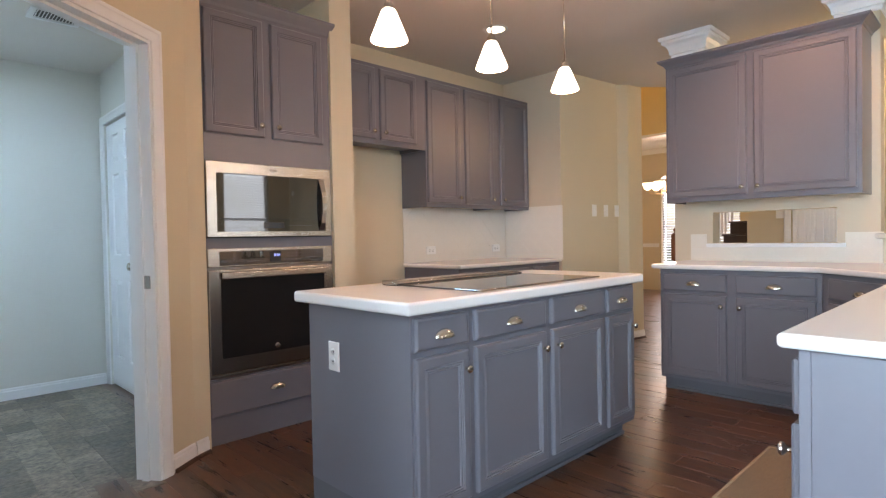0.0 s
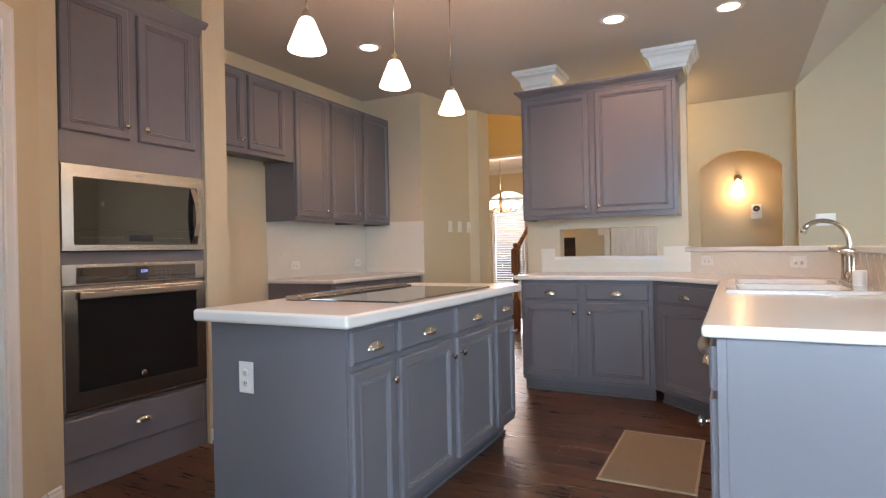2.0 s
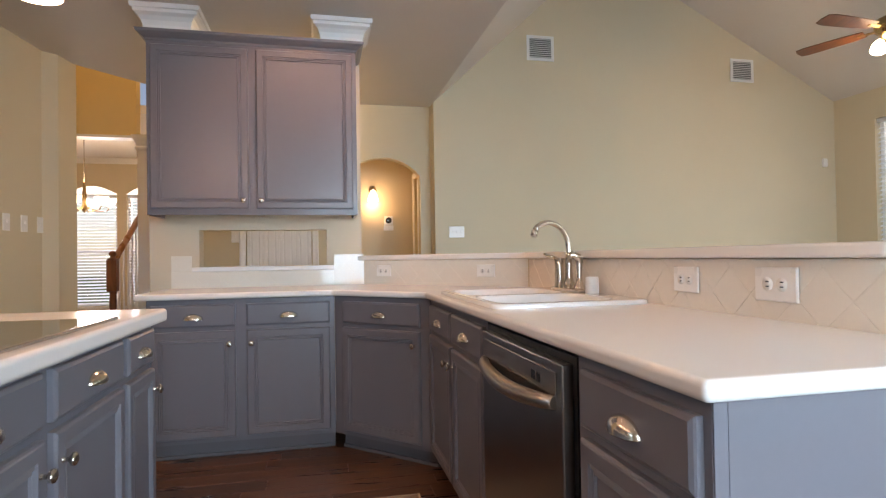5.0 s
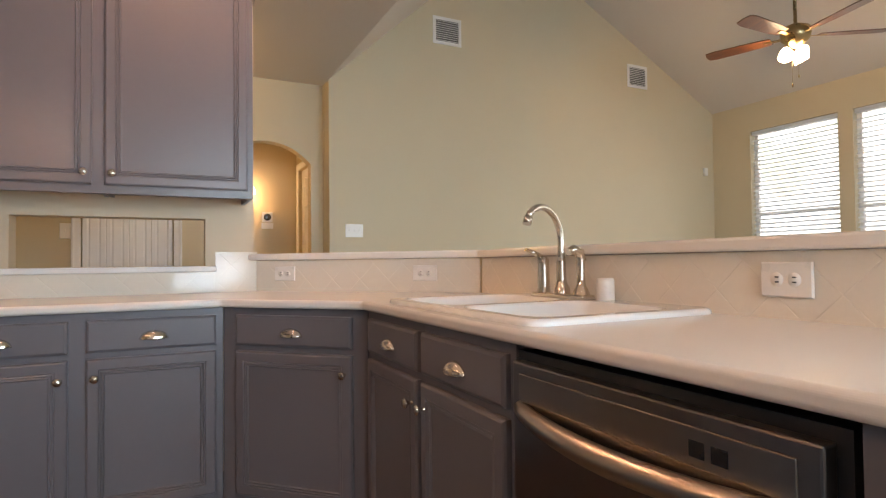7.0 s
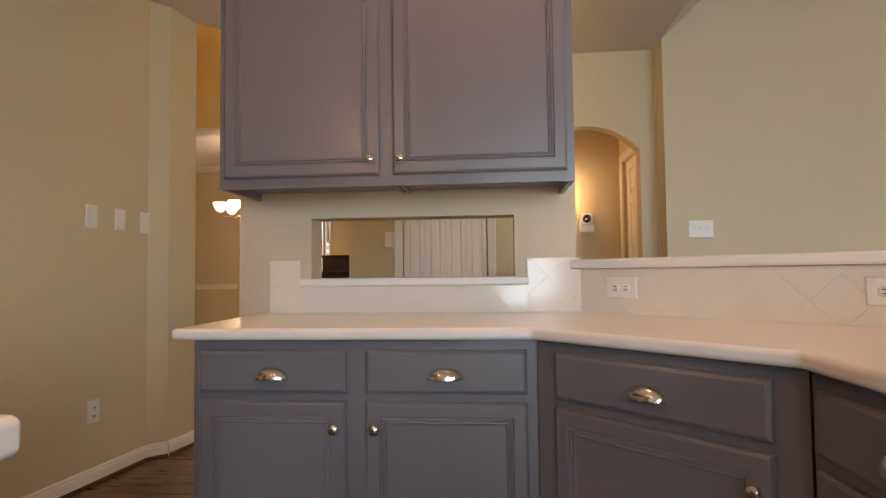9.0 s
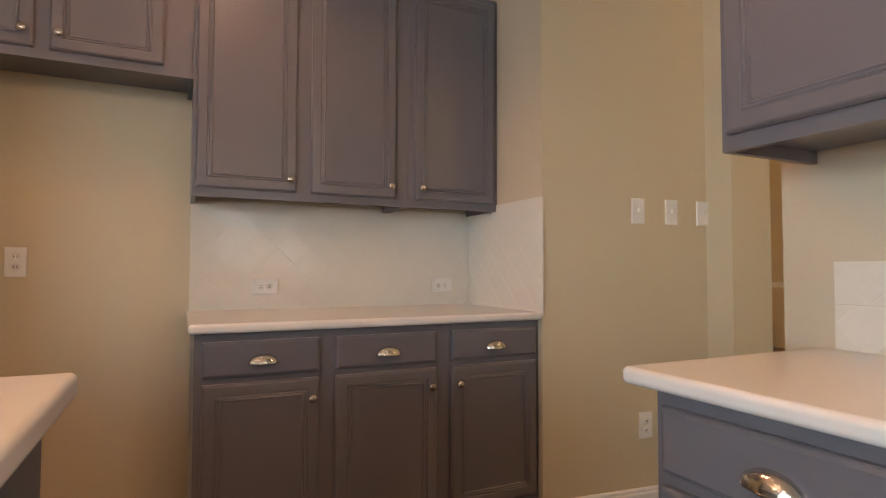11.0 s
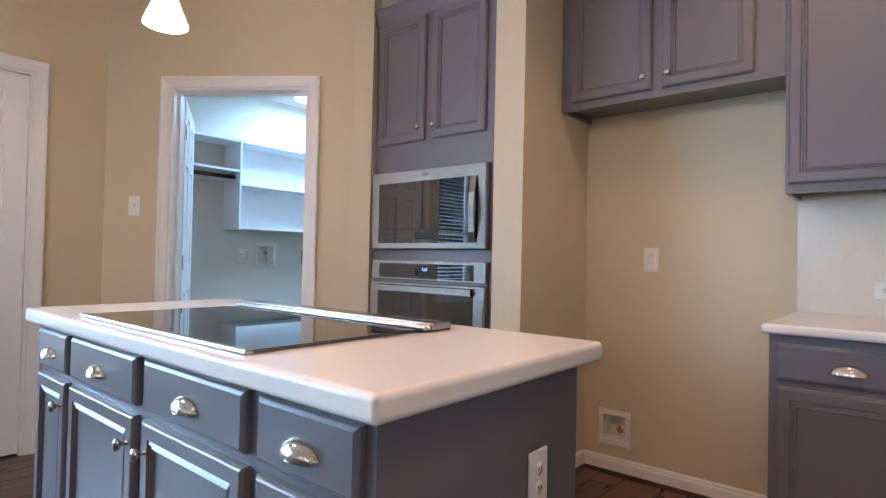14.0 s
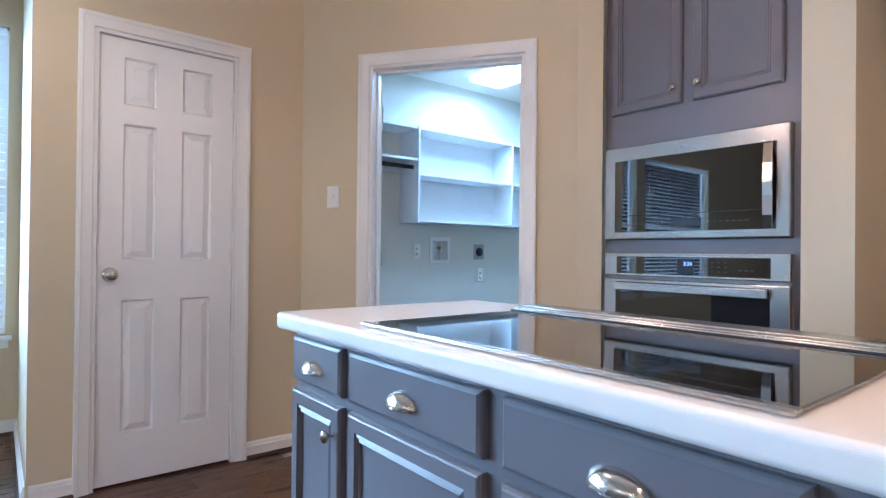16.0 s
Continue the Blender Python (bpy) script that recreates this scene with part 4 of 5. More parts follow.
def dishwasher():
    root = thing("dishwasher", tf(4.003, 1.205, 180), "brushed dark stainless steel dishwasher with a bowed handle", "dishwasher")
    w = 0.655
    bm = new_bm()
    box(bm, 0.006, w - 0.006, 0.0, 0.58, 0.10, 0.845)
    part("body", bm, BLACK, root)
    bm = new_bm()
    rbox(bm, 0.022, w - 0.022, -0.028, 0.0, 0.115, 0.828, 0.004)
    d = part("door_panel", bm, STEELD, root)
    bm = new_bm()
    rbox(bm, 0.05, w - 0.05, -0.032, -0.028, 0.752, 0.806, 0.0015)
    part("control_strip", bm, mat("satin_steel_strip", (0.36, 0.32, 0.285), 0.3, metal=1.0, var=0.01, bump=0.0, rvar=0.0), d)
    bm = new_bm()
    rbox(bm, 0.46, 0.485, -0.0328, -0.032, 0.766, 0.789, 0.0005)
    rbox(bm, 0.495, 0.52, -0.0328, -0.032, 0.766, 0.789, 0.0005)
    part("indicator", bm, BLACK, d)
    bm = new_bm()
    n = 14
    pts = []
    for i in range(n + 1):
        u = i / n
        pts.append((0.055 + (w - 0.11) * u, -0.030 - 0.034 * math.sin(math.pi * u) ** 0.6, 0.738 - 0.016 * math.sin(math.pi * u)))
    tube(bm, pts, [0.016 + 0.006 * math.sin(math.pi * i / n) for i in range(n + 1)], 12)
    part("handle", bm, mat("satin_handle", (0.46, 0.40, 0.34), 0.3, metal=1.0, var=0.01, bump=0.0, rvar=0.0), d, "bowed satin steel handle")
    bm = new_bm()
    box(bm, 0.02, w - 0.02, 0.05, 0.07, 0.0, 0.10)
    part("kick_plate", bm, BLACK, root)
    return root


dishwasher()


def cooktop():
    root = thing("cooktop", pose(3.175, 2.338, TOP), "black glass electric cooktop with stainless trim and downdraft vent", "cooktop")
    w, d = 0.89, 0.488
    bm = new_bm()
    rbox(bm, 0, w, 0.010, d, 0.001, 0.0085, 0.002)
    part("glass", bm, BLACKGLASS, root, "black ceramic glass")
    bm = new_bm()
    rbox(bm, -0.003, w + 0.003, -0.006, 0.012, 0.001, 0.0105, 0.0025, 3)
    part("front_trim", bm, STEEL, root, "flat stainless steel trim strip")
    bm = new_bm()
    rbox(bm, -0.01, w + 0.012, d + 0.002, d + 0.112, 0.001, 0.012, 0.002)
    v = part("downdraft_vent", bm, BLACK, root, "stainless downdraft vent")
    for n, y0, y1, h in (("vent_front_rail", d + 0.003, d + 0.019, 0.015), ("vent_groove_rail", d + 0.022, d + 0.033, 0.017), ("vent_lid", d + 0.036, d + 0.114, 0.022)):
        bm = new_bm()
        rbox(bm, -0.012, w + 0.014, y0, y1, 0.004, h, 0.003, 3)
        part(n, bm, STEEL, v)
    for x in (0.02, w - 0.075):
        bm = new_bm()
        rbox(bm, x, x + 0.052, d + 0.062, d + 0.088, 0.0205, 0.0228, 0.0008)
        part("vent_button", bm, BLACK, v)
    return root


cooktop()


def sink():
    root = thing("kitchen_sink", pose(0, 0, 0), "white porcelain double bowl drop-in sink", "sink")
    x0, x1, y0, y1, z = 3.955, 4.825, 0.625, 1.195, TOP + 0.016
    bx = [(4.00, 4.37), (4.41, 4.78)]
    by = (0.735, 1.155)
    bm = new_bm()

    def ring(xa, xb, ya, yb, rad, zz):
        out = []
        for qx, qy, q in ((xb, yb, 0), (xa, yb, 1), (xa, ya, 2), (xb, ya, 3)):
            cx, cy = qx + (-rad if qx == xb else rad), qy + (-rad if qy == yb else rad)
            for k in range(6):
                w = math.pi / 2 * (q + k / 5)
                out.append(bm.verts.new((cx + rad * math.cos(w), cy + rad * math.sin(w), zz)))
        return out

    def skin(p, q):
        for i in range(len(p)):
            j = (i + 1) % len(p)
            bm.faces.new((p[i], p[j], q[j], q[i])).smooth = True

    top = []
    rim = [ring(x0 + o, x1 - o, y0 + o, y1 - o, 0.05 - o * 0.6, zz) for o, zz in ((0.0, TOP + 0.0005), (0.0, z - 0.008), (0.003, z - 0.003), (0.009, z))]
    for p, q in zip(rim, rim[1:]):
        skin(p, q)
    top.append(rim[-1])
    for xa, xb in bx:
        bowl = [ring(xa + o, xb - o, by[0] + o, by[1] - o, 0.065 - o * 0.2, z + dz) for o, dz in ((-0.006, 0.0), (0.0, -0.002), (0.007, -0.011), (0.014, -0.06), (0.020, -0.13), (0.035, -0.158), (0.07, -0.168))]
        for p, q in zip(bowl, bowl[1:]):
            skin(p, q)
        bm.faces.new(bowl[-1])
        top.append(bowl[0])
    es = [bm.edges.get((q[k], q[(k + 1) % len(q)])) for q in top for k in range(len(q))]
    bmesh.ops.triangle_fill(bm, use_beauty=True, use_dissolve=False, edges=es)
    bmesh.ops.recalc_face_normals(bm, faces=bm.faces)
    part("basin", bm, PORCELAIN, root)
    for a, b in bx:
        bm = new_bm()
        lathe(bm, [(0.0, 0.0), (0.03, 0.001), (0.042, 0.004), (0.044, 0.002)], 20, pose((a + b) / 2, 0.94, z - 0.168))
        part("drain", bm, STEEL, root, "steel drain")
    return root


sink()


def faucet():
    z = TOP + 0.016
    root = thing("faucet", pose(4.525, 0.672, z), "brushed nickel gooseneck faucet with lever and side spray", "faucet")
    bm = new_bm()
    rbox(bm, -0.135, 0.135, -0.028, 0.028, 0.0, 0.012, 0.005)
    part("base_plate", bm, NICKEL, root)
    bm = new_bm()
    lathe(bm, [(0.030, 0.012), (0.028, 0.03), (0.020, 0.045), (0.017, 0.06), (0.016, 0.12)], 20)
    pts = [(0, 0, 0.10), (0, 0, 0.15)]
    for i in range(13):
        a = math.pi * i / 12 * 0.93
        a *= 0.74
        pts.append((0, 0.120 - 0.120 * math.cos(a), 0.185 + 0.112 * math.sin(a)))
    e = pts[-1]
    pts.append((0, e[1] + 0.014, e[2] - 0.022))
    tube(bm, pts, [0.016, 0.0125] + [0.0112] * 13 + [0.012], 14)
    tube(bm, [(0, e[1] + 0.013, e[2] - 0.018), (0, e[1] + 0.022, e[2] - 0.040)], 0.0140, 14)
    bmesh.ops.transform(bm, matrix=pose(0, 0, 0, 0, 0, 22), verts=bm.verts)
    part("spout", bm, NICKEL, root, "curved gooseneck spout")
    bm = new_bm()
    lathe(bm, [(0.024, 0.012), (0.022, 0.03), (0.020, 0.11), (0.021, 0.125), (0.012, 0.137), (0, 0.139)], 18, pose(0.10, 0, 0))
    tube(bm, [(0.10, 0, 0.13), (0.105, 0.03, 0.148), (0.108, 0.07, 0.163)], [0.012, 0.009, 0.007], 10)
    part("lever_handle", bm, NICKEL, root)
    bm = new_bm()
    lathe(bm, [(0.028, 0.012), (0.022, 0.03), (0.014, 0.045), (0.013, 0.10), (0.016, 0.13)], 18, pose(-0.10, 0, 0))
    tube(bm, [(-0.10, -0.004, 0.12), (-0.10, 0.004, 0.148), (-0.10, 0.03, 0.158), (-0.10, 0.05, 0.15)], [0.016, 0.017, 0.016, 0.013], 12)
    part("side_spray", bm, NICKEL, root)
    return root


faucet()
bm = new_bm()
lathe(bm, [(0.027, 0), (0.027, 0.06), (0.024, 0.066), (0, 0.067)], 20, pose(4.318, 0.668, TOP + 0.0165))
solid("air_gap_cap", bm, PLATE, "small white plastic cap on the sink deck", "air gap")


# ---- lamps ----
def pendant(x, y):
    root = thing("pendant_lamp", pose(x, y, ZC), "pendant lamp with a white cone glass shade", "pendant lamp", "pendants above the island")
    bm = new_bm()
    lathe(bm, [(0.06, 0), (0.06, -0.008), (0.05, -0.02), (0.012, -0.03), (0, -0.03)][::-1], 24)
    part("canopy", bm, NICKEL, root)
    bm = new_bm()
    tube(bm, [(0, 0, -0.03), (0, 0, -0.605)], 0.004, 8)
    part("rod", bm, NICKEL, root)
    bm = new_bm()
    lathe(bm, [(0.018, -0.645), (0.02, -0.620), (0.012, -0.602), (0, -0.600)], 16)
    part("socket", bm, NICKEL, root)
    bm = new_bm()
    lathe(bm, [(0.074, -0.762), (0.075, -0.756), (0.029, -0.643), (0.02, -0.636), (0, -0.636)], 28)
    sh = part("shade", bm, SHADE, root, "glowing frosted glass cone shade")
    sh.visible_shadow = False
    return root


for x, y in PENDANTS:
    pendant(x, y)


def downlight(x, y):
    root = thing("recessed_downlight", pose(x, y, ZC), "recessed ceiling downlight with a white trim ring, lit", "downlight", "ceiling downlights")
    bm = new_bm()
    lathe(bm, [(0.066, -0.003), (0.070, -0.006), (0.092, -0.004), (0.094, -0.0005)], 32)
    part("trim_ring", bm, TRIM, root)
    bm = new_bm()
    lathe(bm, [(0, -0.004), (0.067, -0.003)], 32)
    part("lens", bm, LENS, root, "glowing lens")


# includes a fixture for the unseen downlight at (2.2, 1.5)
for x, y in CANS:
    downlight(x, y)


def ceiling_fan():
    root = thing("ceiling_fan", pose(5.67, -2.58, 2.79), "brass ceiling fan with dark wooden blades and lit glass shades", "ceiling fan")
    bm = new_bm()
    tube(bm, [(0, 0, 0.06), (0, 0, 1.03)], 0.013, 10)
    part("downrod", bm, BRASS, root)
    bm = new_bm()
    lathe(bm, [(0, -0.10), (0.05, -0.09), (0.07, -0.06), (0.10, -0.03), (0.11, 0.02), (0.10, 0.06), (0.04, 0.09), (0.015, 0.10)], 28)
    part("motor", bm, BRASS, root)
    for i in range(5):
        a = 360 / 5 * i + 20
        bm = new_bm()
        t = bmesh.new()
        prism(t, [(0.17, -0.045), (0.30, -0.06), (0.60, -0.068), (0.66, -0.055), (0.67, 0), (0.66, 0.055), (0.60, 0.068), (0.30, 0.06), (0.17, 0.045)], -0.004, 0.004)
        join(bm, t, pose(0, 0, 0.0, 0, 0, a) @ pose(0, 0, 0, 10))
        bl = part("blade", bm, BLADE, root)
        bm = new_bm()
        t = bmesh.new()
        rbox(t, 0.08, 0.22, -0.016, 0.016, -0.010, -0.004, 0.002)
        join(bm, t, pose(0, 0, 0.0, 0, 0, a) @ pose(0, 0, 0, 10))
        part("blade_iron", bm, BRASS, bl)
    for i in range(3):
        a = radians(120 * i + 60)
        bm = new_bm()
        lathe(bm, [(0.055, -0.095), (0.048, -0.05), (0.024, -0.005), (0.018, 0)], 20, pose(0.075 * math.cos(a), 0.075 * math.sin(a), -0.10, 28 * math.sin(a), -28 * math.cos(a) * -1, 0))
        s = part("glass_shade", bm, glow("fan_glass_lit", (1.0, 0.86, 0.60), 24.0), root)
        s.visible_shadow = False
    for dx, ln in ((0.02, 0.28), (-0.03, 0.22)):
        bm = new_bm()
        tube(bm, [(dx, 0.02, -0.10), (dx, 0.02, -0.10 - ln)], 0.0015, 6)
        lathe(bm, [(0, -0.03), (0.006, -0.02), (0.005, 0), (0, 0.002)], 8, pose(dx, 0.02, -0.10 - ln))
        part("pull_chain", bm, BRASS, root)


ceiling_fan()


def sconce():
    root = thing("wall_sconce", tf(9.198, 1.10, -90, 1.86), "lit wall sconce with a glass shade", "sconce")
    bm = new_bm()
    lathe(bm, [(0.05, 0), (0.05, 0.01), (0.03, 0.02), (0, 0.022)], 20, pose(0, 0, 0.06, 90))
    tube(bm, [(0, -0.02, 0.06), (0, -0.08, 0.07), (0, -0.09, 0.045)], 0.009, 8)
    part("bracket", bm, NICKEL, root)
    bm = new_bm()
    lathe(bm, [(0.065, -0.09), (0.06, -0.05), (0.035, 0.02), (0.02, 0.04), (0, 0.042)], 24, pose(0, -0.09, 0))
    s = part("shade", bm, glow("sconce_glass_lit", (1.0, 0.80, 0.48), 9.0), root)
    s.visible_shadow = False


sconce()


def chandelier():
    root = thing("chandelier", pose(10.5, 4.8, 2.75), "lit dining room chandelier with upturned glass shades", "chandelier")
    bm = new_bm()
    lathe(bm, [(0, -0.03), (0.06, -0.02), (0.065, 0)], 20)
    part("canopy", bm, NICKEL, root)
    bm = new_bm()
    tube(bm, [(0, 0, -0.02), (0, 0, -0.62)], 0.006, 8)
    part("chain", bm, NICKEL, root)
    bm = new_bm()
    lathe(bm, [(0, -1.02), (0.02, -1.0), (0.035, -0.95), (0.02, -0.88), (0.03, -0.78), (0.018, -0.68), (0.01, -0.62)], 16)
    part("stem", bm, BRASS, root)
    for i in range(6):
        a = 2 * math.pi * i / 6
        c, s = math.cos(a), math.sin(a)
        bm = new_bm()
        tube(bm, [(0.02 * c, 0.02 * s, -0.94), (0.14 * c, 0.14 * s, -1.0), (0.26 * c, 0.26 * s, -0.99), (0.30 * c, 0.30 * s, -0.93)], 0.007, 8)
        ar = part("arm", bm, BRASS, root)
        bm = new_bm()
        lathe(bm, [(0.02, -0.93), (0.05, -0.91), (0.075, -0.86), (0.085, -0.82)], 18, pose(0.30 * c, 0.30 * s, 0))
        g = part("shade", bm, glow("chandelier_glass_lit", (1.0, 0.85, 0.6), 6.0), ar)
        g.visible_shadow = False


chandelier()


# ---- plates, vents ----
def outlet(m, label, wide=False, gangs=1, kind="outlet", group="wall plates"):
    """A wall plate facing -y, centred; wide: lying on its side."""
    w, h = (0.118, 0.072) if wide else (0.072 + 0.046 * (gangs - 1), 0.118)
    root = thing("wall_outlet" if kind == "outlet" else "light_switch", m, label, "outlet" if kind == "outlet" else "light switch", group)
    bm = new_bm()
    ringpanel(bm, -w / 2, w / 2, -h / 2, h / 2, [(0, 0), (0, -0.003), (0.003, -0.006)])
    pl = part("cover_plate", bm, PLATE, root)
    for g in range(gangs):
        gx = (g - (gangs - 1) / 2) * 0.046
        if kind == "switch":
            bm = new_bm()
            rbox(bm, gx - 0.005, gx + 0.005, -0.016, -0.006, -0.006, 0.014, 0.002)
            part("toggle", bm, PLATE, pl)
        else:
            for s in (-1, 1):
                bm = new_bm()
                cx, cz = (s * 0.02, 0) if wide else (gx, s * 0.02)
                lathe(bm, [(0.0145, 0), (0.0145, 0.0015), (0, 0.0018)], 16, pose(cx, -0.006, cz, 90))
                rc = part("receptacle", bm, PLATE, pl)
                bm = new_bm()
                for dx in (-0.005, 0.005):
                    if wide:
                        box(bm, cx - 0.004, cx + 0.005, -0.0083, -0.0076, cz + dx - 0.0014, cz + dx + 0.0014)
                    else:
                        box(bm, cx + dx - 0.0014, cx + dx + 0.0014, -0.0083, -0.0076, cz - 0.004, cz + 0.005)
                part("slots", bm, BLACK, rc)
    return root


outlet(tf(2.808, 2.805, -90, 0.640), "white outlet on the grey island end")
outlet(tf(4.427, 2.81, 90, 0.625), "white outlet on the grey island end")
outlet(tf(4.048, 4.554, 0, 1.104), "white outlet on the wall of the refrigerator space")
outlet(tf(4.985, 4.544, 0, 0.998), "white outlet lying flat on the tiled backsplash", wide=True)
outlet(tf(5.885, 4.544, 0, 0.995), "white outlet lying flat on the tiled backsplash", wide=True)
dg = lambda s, z: tf(5.168 + s * 0.7071 - 0.007, 0.605 + s * 0.7071 + 0.007, -135, z)
outlet(dg(0.27, 0.984), "white outlet lying flat on the tiled low wall", wide=True)
outlet(dg(1.025, 0.984), "white outlet lying flat on the tiled low wall", wide=True)
outlet(tf(3.79, 0.616, 180, 0.985) @ Matrix.Diagonal((1.0, 1, 1.12, 1)), "white double outlet on the tiled low wall", wide=True)
outlet(tf(3.435, 0.616, 180, 0.985) @ Matrix.Diagonal((1.15, 1, 1.22, 1)), "larger white outlet plate on the tiled low wall", wide=True)
WA = math.degrees(math.atan2(-0.10, 0.92))
for s in (0.50, 0.69, 0.875):
    outlet(tf(6.05 + s, 3.87 - s * 0.1087, WA, 1.352), "white light switch on the beige wall", kind="switch")
outlet(tf(6.05 + 0.53, 3.87 - 0.53 * 0.1087, WA, 0.365), "white low wall plate on the beige wall")
outlet(ML @ pose(-0.205, -0.001, 1.357), "white light switch beside the laundry doorway", kind="switch")
outlet(tf(7.849, 0.36, -90, 1.325), "white triple switch on the living room wall", gangs=3, kind="switch")
outlet(tf(8.049, 2.56, -90, 1.30), "white light switch on the hall wall", kind="switch")
outlet(tf(0.722, 4.264, 90, 1.075), "white outlet on the laundry wall")
outlet(tf(0.722, 4.944, 90, 0.877), "white outlet on the laundry wall")
VENTM = mat("vent_shadow", (0.16, 0.16, 0.15), 0.8, bump=0)


def grille(m, w, h, label, n=10, name="air_vent"):
    root = thing(name, m, label, "air vent")
    bm = new_bm()
    box(bm, -w / 2 + 0.02, w / 2 - 0.02, -0.002, 0, -h / 2 + 0.02, h / 2 - 0.02)
    part("backing", bm, VENTM, root)
    bm = new_bm()
    for a, b, c, d in ((-w / 2, w / 2, h / 2 - 0.03, h / 2), (-w / 2, w / 2, -h / 2, -h / 2 + 0.03), (-w / 2, -w / 2 + 0.03, -h / 2 + 0.03, h / 2 - 0.03), (w / 2 - 0.03, w / 2, -h / 2 + 0.03, h / 2 - 0.03)):
        box(bm, a, b, -0.010, 0, c, d)
    part("frame", bm, TRIM, root)
    for i in range(n):
        z = -h / 2 + 0.03 + (h - 0.06) * (i + 0.5) / n
        bm = new_bm()
        t = bmesh.new()
        box(t, -w / 2 + 0.03, w / 2 - 0.03, -0.0095, 0.0095, -0.0014, 0.0014)
        join(bm, t, pose(0, -0.006, z, 38))
        part("slat", bm, TRIM, root)
    return root


grille(tf(7.849, -0.60, -90, 3.30), 0.31, 0.27, "white metal air vent high on the beige wall")
grille(tf(7.849, -3.12, -90, 3.20), 0.31, 0.27, "white metal air vent high on the beige wall")
grille(pose(2.255, 4.80, 2.449, 90, 0, 90), 0.20, 0.26, "white vent in the laundry ceiling", 12, "ceiling_vent")
bm = new_bm()
rbox(bm, -0.03, 0.03, -0.03, 0, -0.05, 0.05, 0.006)
solid("wall_detector", bm, PLATE, "small white detector on the living room wall", "detector", m=tf(7.849, -4.25, -90, 2.14))
th = thing("thermostat", tf(9.198, 0.905, -90, 1.535), "white thermostat with a dark round dial", "thermostat")
bm = new_bm()
rbox(bm, -0.055, 0.055, -0.02, 0, -0.055, 0.055, 0.004)
part("plate", bm, PLATE, th)
bm = new_bm()
lathe(bm, [(0.038, 0), (0.038, 0.012), (0.03, 0.016), (0, 0.017)], 24, pose(0, -0.02, 0, 90))
part("dial", bm, BLACKGLASS, th, "dark glass dial")
bm = new_bm()
rbox(bm, -0.06, 0.06, -0.03, 0, -0.125, -0.062, 0.004)
part("lower_box", bm, PLATE, th)


def recess(name, half_w, half_h, depth, material, parent):
    """An open plastic box let into the wall behind a frame, seen from -y."""
    b = new_bm()
    o = [b.verts.new((x, -0.001, z)) for x, z in ((-half_w, -half_h), (half_w, -half_h), (half_w, half_h), (-half_w, half_h))]
    k = [b.verts.new((x * 0.94, depth, z * 0.94)) for x, z in ((-half_w, -half_h), (half_w, -half_h), (half_w, half_h), (-half_w, half_h))]
    for i in range(4):
        j = (i + 1) % 4
        b.faces.new((o[i], o[j], k[j], k[i]))
    b.faces.new(k)
    return part(name, b, material, parent)


def rim(name, half_w, half_h, inner_w, inner_h, parent):
    """A flat frame round a recess."""
    b = new_bm()
    for x0, x1, z0, z1 in ((-half_w, half_w, inner_h, half_h), (-half_w, half_w, -half_h, -inner_h), (-half_w, -inner_w, -inner_h, inner_h), (inner_w, half_w, -inner_h, inner_h)):
        rbox(b, x0, x1, -0.007, -0.0005, z0, z1, 0.0015, 1)
    return part(name, b, TRIM, parent)


# ice maker box in the refrigerator space
ib = thing("water_supply_box", tf(3.872, 4.554, 0, 0.235), "white recessed water supply box low on the wall", "supply box")
rim("frame", 0.085, 0.09, 0.060, 0.063, ib)
recess("recess", 0.0605, 0.0635, 0.075, PLATE, ib)
bm = new_bm()
lathe(bm, [(0.012, 0), (0.012, 0.03), (0.008, 0.035), (0, 0.035)], 12, pose(0.012, 0.05, -0.025, 60))
tube(bm, [(0.012, 0.073, -0.035), (0.012, 0.035, -0.03), (0.012, 0.032, 0.005)], 0.006, 8)
part("valve", bm, BRASS, ib, "small brass valve")
# rug
rg = thing("rug", pose(0, 0, 0), "tan woven kitchen rug with a pale binding on the floor", "rug")
bm = new_bm()
rbox(bm, 3.965, 4.715, 1.332, 1.748, 0.001, 0.009, 0.002)
part("woven_field", bm, RUGM, rg)
bm = new_bm()
for a, b, c, d in ((3.955, 4.725, 1.32, 1.334), (3.955, 4.725, 1.746, 1.76), (3.955, 3.968, 1.334, 1.746), (4.712, 4.725, 1.334, 1.746)):
    rbox(bm, a, b, c, d, 0.001, 0.011, 0.003)
part("binding", bm, RUGB, rg, "pale fabric binding")

# ---- laundry fittings ----
sh = thing("laundry_shelf_unit", pose(0, 0, 0), "white laundry shelf unit with open compartments on the wall", "shelf unit")
X0, X1 = 0.724, 0.965


def board(x0, x1, y0, y1, z0, z1, name):
    b = new_bm()
    rbox(b, x0, x1, y0, y1, z0, z1, 0.002, 1)
    return part(name, b, SHELFM, sh)


for y in (4.105, 5.085, 5.925):
    board(X0, X1 + 0.004, y - 0.009, y + 0.009, 1.285, 2.0, "upright")
for ya, yb in ((4.115, 5.075), (5.095, 5.915)):
    for z in (1.30, 1.645, 1.985):
        board(X0, X1, ya, yb, z - 0.009, z + 0.009, "shelf")
    board(X0, X0 + 0.006, ya, yb, 1.31, 1.975, "back_panel")
board(X0, X1, 3.02, 4.095, 1.74, 1.758, "shelf")
board(X0, X1, 3.02, 4.095, 1.976, 1.994, "shelf")
board(X0, X0 + 0.018, 3.02, 4.095, 1.68, 1.74, "cleat")
rod = thing("closet_rod", pose(0, 0, 0), "dark metal hanging rod under the laundry shelf", "closet rod")
